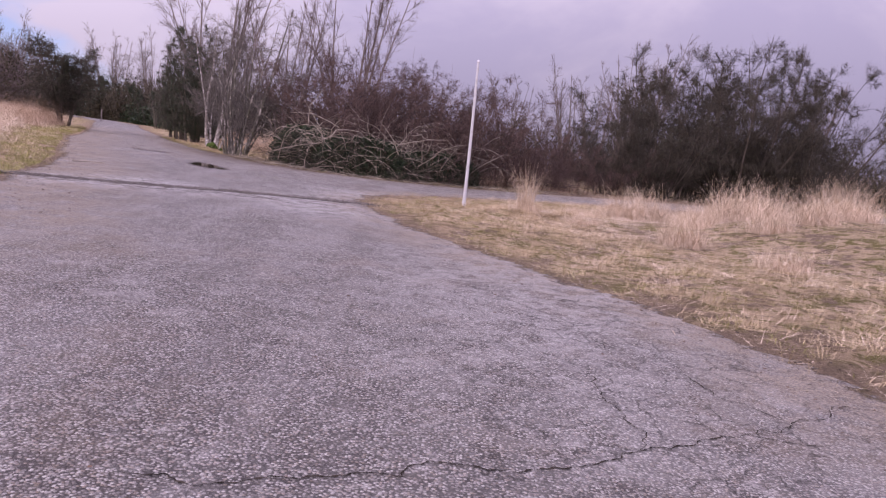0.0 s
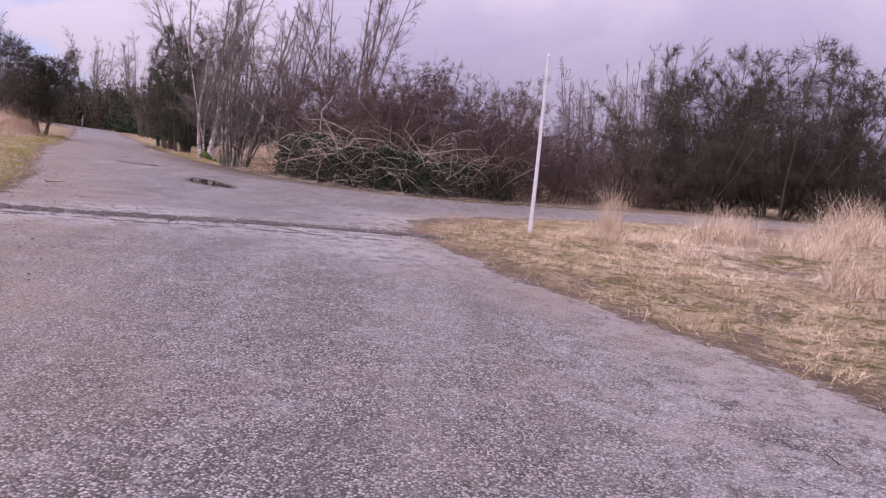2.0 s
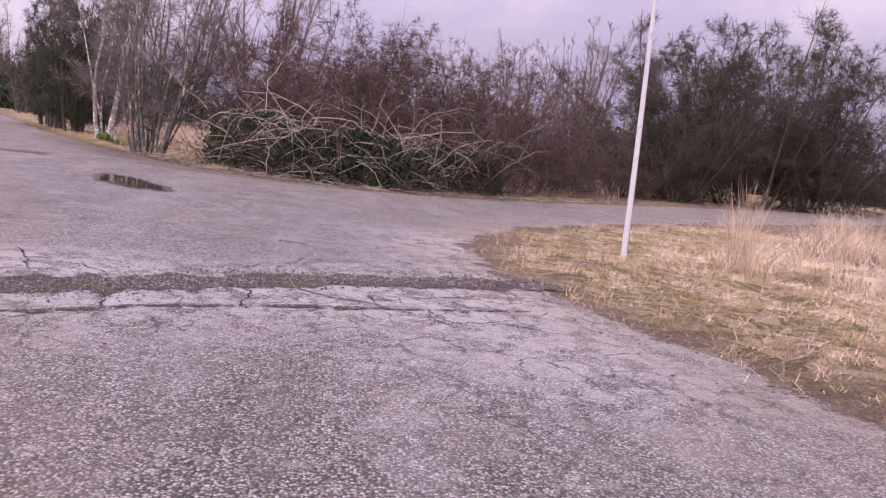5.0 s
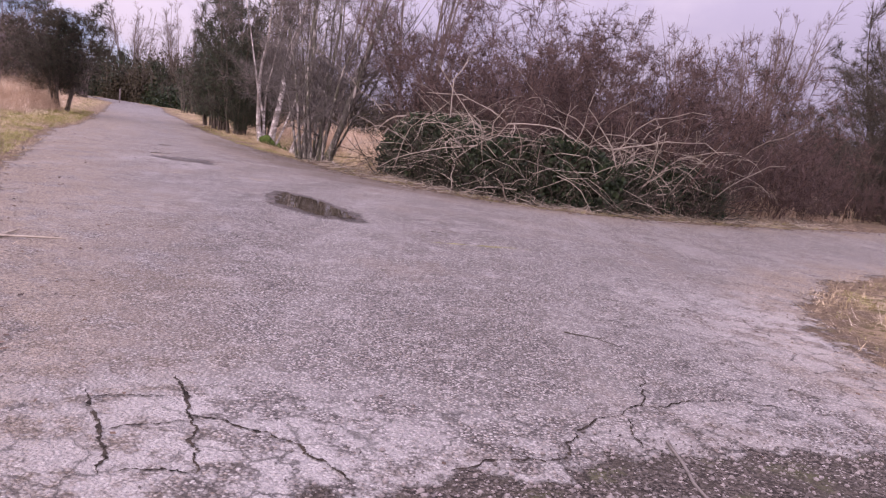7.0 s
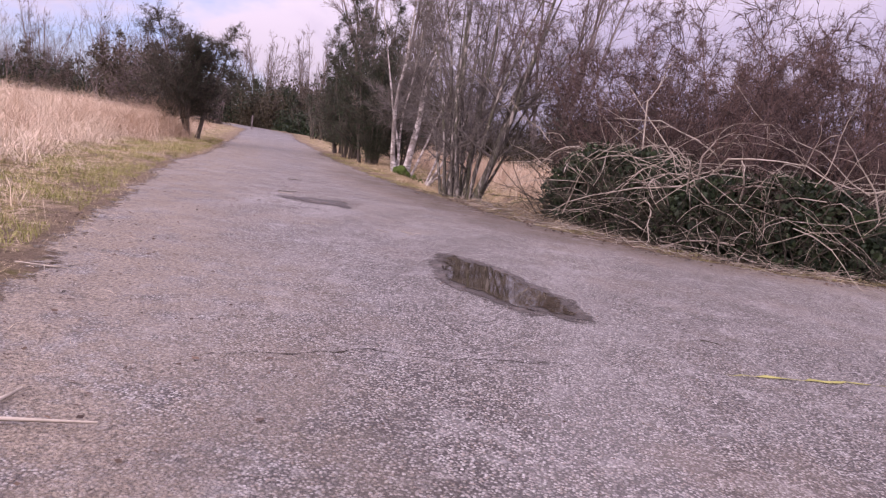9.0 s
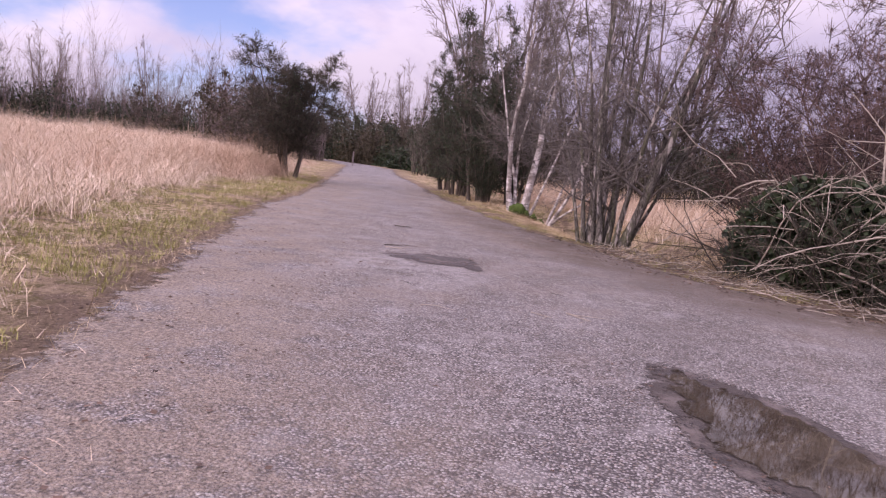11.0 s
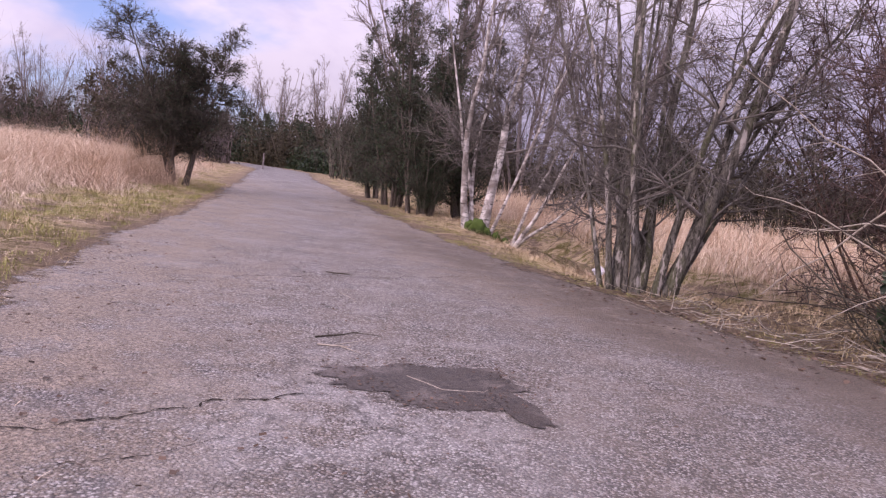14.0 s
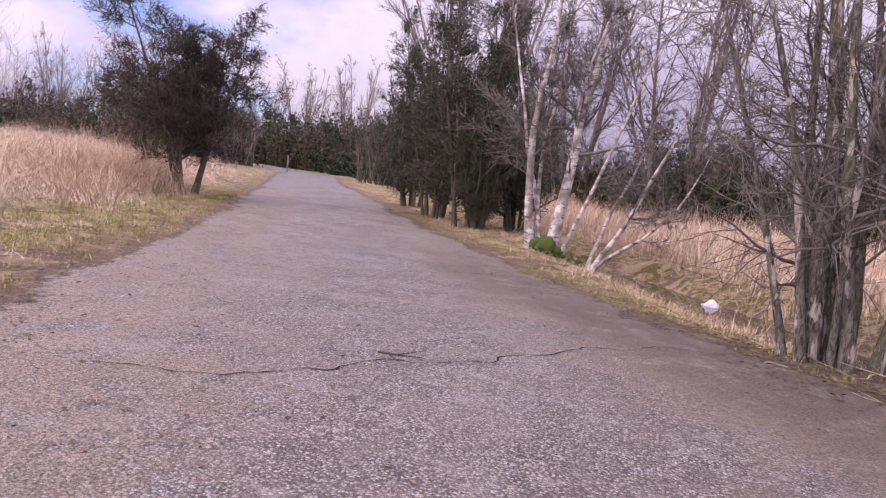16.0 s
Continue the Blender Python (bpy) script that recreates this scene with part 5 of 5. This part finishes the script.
grass_field("field_straw", "loose pale straw on the field verge", 89, 40000, (LEFT_VERGE, -0.2, 4.5), lambda x, y, gap, u: (gap > -0.3) & (u < ease(gap, -0.5, 1.5)) & (waves(x, y, 1.0, 153) + 0.8 * waves(x, y, 0.4, 154) > 0.2), 0.36, 0.0042, (1.25, 1.6), STRAW, 2, 0.02, 1.6)
grass_field("green_grass", "patches of short living grass among the straw", 96, 80000, (LEFT_VERGE, -0.05, 3.4), lambda x, y, gap, u: (gap > 0.05) & (waves(x, y, 1.5, 31) + 0.6 * waves(x, y, 0.5, 32) > -0.25), 0.13, 0.006, (0.3, 1.5), GREEN, 2, 0.0)
grass_field("moss_grass", "low green moss and grass on the roadside verge", 88, 24000, (RIGHT_VERGE, -3.0, -0.1), lambda x, y, gap, u: (gap > 0.1) & (waves(x, y, 1.3, 33) + 0.6 * waves(x, y, 0.5, 34) > 0.2), 0.09, 0.005, (0.3, 1.5), GREEN, 2, 0.0)
grass_field("ditch_grass", "dry grass along the ditch beneath the trees", 97, 70000, (FAR_VERGE, -5.0, 0.0), lambda x, y, gap, u: gappy(x, y, gap - 0.3, u, 47) & (x < -6.5) & (ditch(x, y) < 0.495), 0.22, 0.006, (0.8, 1.7), THATCH, 2, 0.0, 1.2)

grass_field("moss_strip", "low green moss and grass along the brush pile", 84, 16000, (FAR_VERGE, -0.7, 0.15), lambda x, y, gap, u: (gap > -0.15) & (waves(x, y, 1.4, 35) + 0.6 * waves(x, y, 0.5, 36) > -0.05), 0.07, 0.005, (0.3, 1.5), GREEN, 2, 0.0)
grass_field("ditch_reeds", "slumped rusty grass on the ditch's banks", 85, 26000, (-16, -5, 28, 45), lambda x, y, gap, u: ~left_side(x, y) & (gap > 1.1) & (gap < 5.5) & (x < -6.8) & (waves(x, y, 0.8, 71) + 0.5 * waves(x, y, 0.3, 72) > -0.05) & (u < 0.3 + 0.7 * ease(gap, 1.2, 2.4)), 0.42, 0.007, (0.7, 2.4), RUST, 2, -0.02, 1.3, 0.6)


# ---- small things ----
def fallen_stick(path, thick, material, label, rng, forks=2):
    root = tagged(new("fallen_stick"), label, "stick")
    p = np.array([[(x, y, float(np.maximum(level(x, y) + 0.012, ground_at(x, y))) + thick) for x, y in path]])
    fine = np.linspace(0, len(path) - 1, 4 * len(path))
    q = np.stack([np.interp(fine, np.arange(len(path)), p[0, :, k]) for k in range(3)], 1)[None]
    q[:, :, :2] += np.cumsum(rng.normal(size=q[:, :, :2].shape), axis=1) * 0.004
    r = np.linspace(thick, thick * 0.35, q.shape[1])[None]
    base = q[0, 0].copy()
    root.matrix_basis = Matrix.Translation(base)
    stick = part_of(root, "stick", mesh_from("stick", *tubes(q - base, r, 5), 4, material))
    for k in range(forks):
        i = rng.randint(2, q.shape[1] - 2)
        d = unit(q[0, i + 1] - q[0, i - 1])
        d = np.array((d[0] * 0.6 - d[1] * (1 if k % 2 else -1), d[1] * 0.6 + d[0] * (1 if k % 2 else -1), d[2]))
        f = np.linspace(0, 0.18 + 0.1 * k, 4)[:, None] * d + q[0, i]
        part_of(stick, "side_twig", mesh_from("side_twig", *tubes((f - base)[None], np.linspace(thick * 0.6, thick * 0.25, 4)[None], 4), 4, material))
    return root


bits = R(101)
fallen_stick([(-3.87, 14.32), (-3.86, 13.88), (-3.8, 13.61), (-3.53, 13.4), (-3.3, 13.35), (-3.08, 13.16), (-2.98, 13.11)], 0.0075, TWIG, "long thin bent grey stick lying across the road", bits, 0)
fallen_stick([(-8.3, 16.2), (-8.2, 16.45), (-8.25, 16.75)], 0.018, CUT, "forked pale stick on the muddy road edge", bits, 3)
fallen_stick([(-10.5, 25.35), (-10.25, 25.22), (-10.05, 25.3), (-9.98, 25.5)], 0.0042, CUT, "thin curved straw-coloured twig in the pothole", bits, 0)
STICKS = ((-10.09, 21.33, -0.35, 0.26), (-5.22, 19.97, -0.05, 0.17), (-8.43, 23.32, -0.6, 0.3), (-8.75, 24.28, -0.5, 0.22), (-8.7, 23.1, -0.4, 0.22), (-11.25, 25.87, 1.05, 0.36),
          (-11.71, 27.55, -0.9, 0.44), (-4.1, 15.99, -0.25, 0.24), (-11.17, 25.7, 0.4, 0.2), (-10.08, 23.56, -0.45, 0.28), (-9.5, 22.6, 0.8, 0.2), (-12.24, 28.56, 0.1, 0.3), (1.7, 6.4, 2.5, 0.3), (1.3, 7.6, 2.2, 0.25),
          (-9.9, 18.6, 0.3, 0.4), (-12.2, 22.6, 0.8, 0.36), (-12.6, 30.2, 1.9, 0.22))
for k, (x, y, a, size) in enumerate(STICKS):
    mid = (x + 0.5 * size * math.cos(a) + 0.02, y + 0.5 * size * math.sin(a) - 0.015)
    fallen_stick([(x, y), mid, (x + size * math.cos(a), y + size * math.sin(a))], 0.003 + 0.002 * (k % 3), DARK_TWIG if k % 2 else CUT, "short fallen twig on the ground", bits, k % 3)


def litter(name, label, seed, n, box, keep, size, material, category):
    """Small flat bits that lie on the ground."""
    rng = R(seed)
    x, y = scatter(rng, n, *box)
    k = keep(x, y, road_gap(x, y), rng.uniform(0, 1, n))
    x, y = x[k], y[k]
    z = np.maximum(ground_at(x, y), np.where(road_gap(x, y) < 0, level(x, y) + 0.012, -9)) + 0.008
    at = np.stack([x, y, z], 1)
    v, f = leaf_quads(rng, at, size)
    v = v.reshape(-1, 4, 3)
    v[:, :, 2] = z[:, None] + np.abs(v[:, :, 2] - z[:, None]) * 0.3
    return tagged(new(name, mesh_from(name, v, f, 4, material)), label, category, kind="stuff")


litter("leaf_litter", "dark dead leaves strewn along the road edges", 111, 16000, (-24, 8, 3, 46), lambda x, y, gap, u: (gap > -1.6) & (gap < 1.0) & (u < np.exp(-np.abs(gap) * 1.6)) & (waves(x, y, 1.1, 51) > -0.1), 0.045, LITTER, "leaf litter")
litter("road_crumbs", "dark crumbs of bark and leaf on the asphalt", 112, 2600, (-16, 3, 2, 40), lambda x, y, gap, u: (gap < -0.3) & (u < 0.8), 0.03, LITTER, "debris")
litter("brush_litter", "brown leaf litter at the foot of the brush pile", 113, 14000, (-10, 6, 24, 33), lambda x, y, gap, u: (gap > -0.7) & (gap < 2.6) & (u < 0.8), 0.06, LITTER, "leaf litter")


litter("mud_crumbs", "clods of mud and leaf on the track's edge", 114, 9000, (-15, -4, 6, 30), lambda x, y, gap, u: left_side(x, y) & (gap > -2.6) & (gap < 0.1) & (u < 0.25 + 0.75 * ease(gap, -2.2, 0)) & (waves(x, y, 0.8, 57) > -0.2), 0.042, LITTER, "debris")
grass_field("edge_straw", "loose straws blown onto the asphalt's edge", 87, 2600, (RIGHT_VERGE, -0.2, 0.9), lambda x, y, gap, u: u < ease(gap, -1.0, 0.1), 0.22, 0.0035, (1.45, 1.57), STRAW, 2, 0.075, 2.5)
grass_field("track_straw", "loose straws blown onto the track's edge", 86, 1600, (LEFT_VERGE, -1.2, 0.2), lambda x, y, gap, u: u < ease(gap, -1.4, 0.1), 0.22, 0.0035, (1.45, 1.57), STRAW, 2, 0.075, 2.5)


litter("road_grit", "pale grit and small chips scattered over the track", 117, 16000, (-15, -3, 13, 32), lambda x, y, gap, u: (gap < -0.15) & (gap > -4.5) & left_side(x + 3, y) & (u < 0.25 + 0.75 * ease(gap, -4, -0.5)) & (waves(x, y, 0.9, 61) > -0.2), 0.02, STONE, "gravel")
litter("soil_crumbs", "brown soil crumbs spilled over the track's edge", 118, 14000, (-15, -4, 8, 32), lambda x, y, gap, u: left_side(x, y) & (gap > -1.3) & (gap < 0.4) & (u < np.exp(-np.abs(gap) * 1.5)) & (waves(x, y, 0.6, 62) > -0.1), 0.035, LITTER, "debris")
litter("verge_crumbs", "dark soil crumbs along the asphalt edge", 119, 16000, (-3, 7, 2, 26), lambda x, y, gap, u: (x > -0.3 * y) & (gap > -0.9) & (gap < 0.5) & (u < np.exp(-np.abs(gap) * 2.2)) & (waves(x, y, 0.7, 63) > -0.3), 0.034, LITTER, "debris")
litter("bank_crumbs", "dark leaf mould spilled over the asphalt below the trees", 120, 26000, (-18, -3, 25, 44), lambda x, y, gap, u: ~left_side(x, y) & (gap > -1.6) & (gap < 0.7) & (u < np.exp(-np.abs(gap) * 1.5)) & (waves(x, y, 0.8, 64) > -0.35), 0.038, LITTER, "debris")


def near(x, y, cx, cy, rx, ry, turn):
    c, s = math.cos(turn), math.sin(turn)
    return np.hypot(((x - cx) * c + (y - cy) * s) / rx, ((y - cy) * c - (x - cx) * s) / ry)


litter("pothole_crumbs", "dark crumbled asphalt round the pothole", 115, 2600, (-11.4, -9.2, 24.5, 26.3), lambda x, y, gap, u: u < 0.9 * np.exp(-((near(x, y, -10.3, 25.4, 0.62, 0.42, 0.4) - 0.9) / 0.3) ** 2), 0.026, LITTER, "debris")
litter("puddle_crumbs", "dark grit and leaf crumbs round the puddle's rim", 116, 5000, (-8.8, -5.2, 19.2, 22.7), lambda x, y, gap, u: u < 0.8 * np.exp(-((near(x, y, -6.95, 20.95, 1.2, 0.54, 2.25) - 1.02) / 0.13) ** 2), 0.022, LITTER, "debris")


def lying_twigs(seed, n, line, wide):
    rng = R(seed)
    line = np.array(line)
    f = rng.uniform(0, len(line) - 1.001, n)
    k = f.astype(int)
    p = line[k] + (f - k)[:, None] * (line[k + 1] - line[k]) + rng.normal(size=(n, 2)) * wide
    a = rng.uniform(0, 6.283, n)
    s = np.c_[p, np.maximum(ground_at(p[:, 0], p[:, 1]), level(p[:, 0], p[:, 1])) + rng.uniform(0.005, 0.06, n)]
    q, r = grow(rng, s, np.c_[np.cos(a), np.sin(a), rng.normal(size=n) * 0.08], rng.uniform(0.15, 0.8, n), rng.uniform(0.003, 0.0065, n), np.full(n, 0.0018), 4, 0.15, 0.0)
    return tagged(new("twig_litter", mesh_from("twig_litter", *tubes(q, r, 3), 4, CUT)), "pale broken twigs strewn below the brush pile", "twigs", kind="stuff")


lying_twigs(121, 900, [(-8.9, 30.0), (-7.6, 28.2), (-6.2, 26.9), (-4.6, 25.9), (-3.0, 25.8), (-0.8, 26.8), (1.6, 28.2), (4, 29.9)], 0.28)

rng_stone = R(131)


def stones(n):
    line = np.array([(-7.6, 12.0), (-6.6, 12.45), (-5.8, 12.8), (-4.9, 13.35), (-4.4, 13.7), (-3.8, 14.1), (-3.0, 14.4), (-2.1, 14.75), (-1.5, 14.85)])
    f = rng_stone.uniform(0, len(line) - 1.001, n)
    k = f.astype(int)
    p = line[k] + (f - k)[:, None] * (line[k + 1] - line[k]) + rng_stone.normal(size=(n, 2)) * 0.2
    s = rng_stone.uniform(0.002, 0.008, n) * (1 + (rng_stone.uniform(0, 1, n) > 0.88))
    shape = np.array([(1, 0, 0), (0, 1, 0), (-1, 0, 0), (0, -1, 0), (0, 0, 0.8), (0, 0, -0.8)])
    v = shape[None] * s[:, None, None] * rng_stone.uniform(0.6, 1.3, (n, 6, 1)) + np.c_[p, level(p[:, 0], p[:, 1]) + 0.018][:, None]
    tri = np.array([(0, 1, 4), (1, 2, 4), (2, 3, 4), (3, 0, 4), (1, 0, 5), (2, 1, 5), (3, 2, 5), (0, 3, 5)])
    me = mesh_from("loose_stones", v, tri[None] + 6 * np.arange(n)[:, None, None], 3, STONE, False)
    return tagged(new("loose_stones", me), "loose pale stones in the broken gravel strip", "gravel", kind="stuff")


stones(5200)


def lump(name, label, category, x, y, size, material, seed, squash=0.8):
    bm = bmesh.new()
    bmesh.ops.create_icosphere(bm, subdivisions=3, radius=1.0)
    for v in bm.verts:
        v.co *= 1 + 0.35 * noise.noise(v.co * 1.7 + Vector((seed, 0, 0))) + 0.15 * noise.noise(v.co * 4 + Vector((0, seed, 0)))
        v.co = Vector((v.co.x * size, v.co.y * size, max(v.co.z, -0.45) * size * squash + 0.4 * size * squash))
    me = bpy.data.meshes.new(name)
    bm.to_mesh(me)
    bm.free()
    me.polygons.foreach_set("use_smooth", np.ones(len(me.polygons), bool))
    me.materials.append(material)
    ob = tagged(new(name, me), label, category)
    ob.matrix_basis = stand(x, y)
    return ob


ditch_line = [(-8.6 + 0.88 * 1.1 - 0.47 * a, 31.6 + 0.47 * 1.1 + 0.88 * a) for a in (0.2, 1.2, 2.4, 3.6, 4.8, 6.0, 7.0)]
v, f = ribbon(R(151), ditch_line, 1.5, 0.0, 0.25, 0.02, 0.6, 0.7)
v[:, 2] = level(v[:, 0], v[:, 1]) - 0.36
tagged(new("ditch_water", mesh_from("ditch_water", v, f, 4, DITCH)), "still dark water in the shallow ditch", "water", kind="structure")
lump("plastic_bag", "crumpled white plastic bag beside the ditch", "litter", -9.5, 35.8, 0.14, PLASTIC, 3.0, 1.0)


def moss_cushion(x, y, size, n, seed):
    rng = R(seed)
    core = lump("moss_cushion", "bright green moss cushion on the birch's foot", "moss", x, y, size, MOSS, seed, 1.25)
    d = unit(rng.normal(size=(n, 3)))
    d[:, 2] = np.abs(d[:, 2])
    at = d * size * rng.uniform(0.9, 1.12, (n, 1))
    fuzz = part_of(core, "fuzz", mesh_from("fuzz", *leaf_quads(rng, at, 0.04), 4, MOSS))
    fuzz["kind"] = "stuff"


for x, y, size, n, seed in ((-12.2, 37.52, 0.18, 1000, 5), (-12.38, 37.6, 0.13, 450, 7), (-12.02, 37.56, 0.12, 400, 9), (-11.8, 37.66, 0.10, 300, 11), (-11.6, 37.78, 0.08, 250, 13)):
    moss_cushion(x, y, size, n, seed)


def short_post(x, y, tall, thick):
    root = tagged(new("marker_post"), "short weathered wooden marker post at the track's edge", "post")
    root.matrix_basis = stand(x, y)
    p = np.array([[(0, 0, -0.2), (0, 0, tall - 0.03), (0, 0, tall), (0, 0, tall + 0.004)]])
    part_of(root, "shaft", mesh_from("shaft", *tubes(p, np.array([[thick, thick, thick * 0.8, 0.002]]), 8), 4, PALE_BARK))


short_post(-33.2, 69.6, 1.15, 0.06)


# ---- the larger stones of the gravel strip, one by one ----
def stone_mesh(seed):
    bm = bmesh.new()
    bmesh.ops.create_icosphere(bm, subdivisions=1, radius=1.0)
    for v in bm.verts:
        v.co *= 1 + 0.45 * noise.noise(v.co * 1.9 + Vector((seed * 3.1, 0, 0)))
        v.co.z *= 0.65
    me = bpy.data.meshes.new("stone")
    bm.to_mesh(me)
    bm.free()
    me.materials.append(STONE)
    return me


STONE_SHAPES = [stone_mesh(k) for k in range(5)]
STRIP = np.array([(-7.4, 12.1), (-6.6, 12.45), (-5.8, 12.8), (-4.9, 13.35), (-4.4, 13.7), (-3.8, 14.1), (-3.0, 14.4), (-2.1, 14.75)])
pick = R(141)
for k in range(240):
    f = pick.uniform(0, len(STRIP) - 1.001)
    i = int(f)
    x, y = STRIP[i] + (f - i) * (STRIP[i + 1] - STRIP[i]) + pick.normal(size=2) * 0.17
    size = pick.uniform(0.005, 0.013)
    stone = part_of(trench_bed, "stone", STONE_SHAPES[k % 5])
    stone.matrix_basis = Matrix.Translation((x, y, float(level(x, y)) + 0.016 + 0.3 * size)) @ Matrix.Rotation(pick.uniform(0, 6.28), 4, "Z") @ Matrix.Diagonal((size, size * pick.uniform(0.7, 1.2), size, 1))
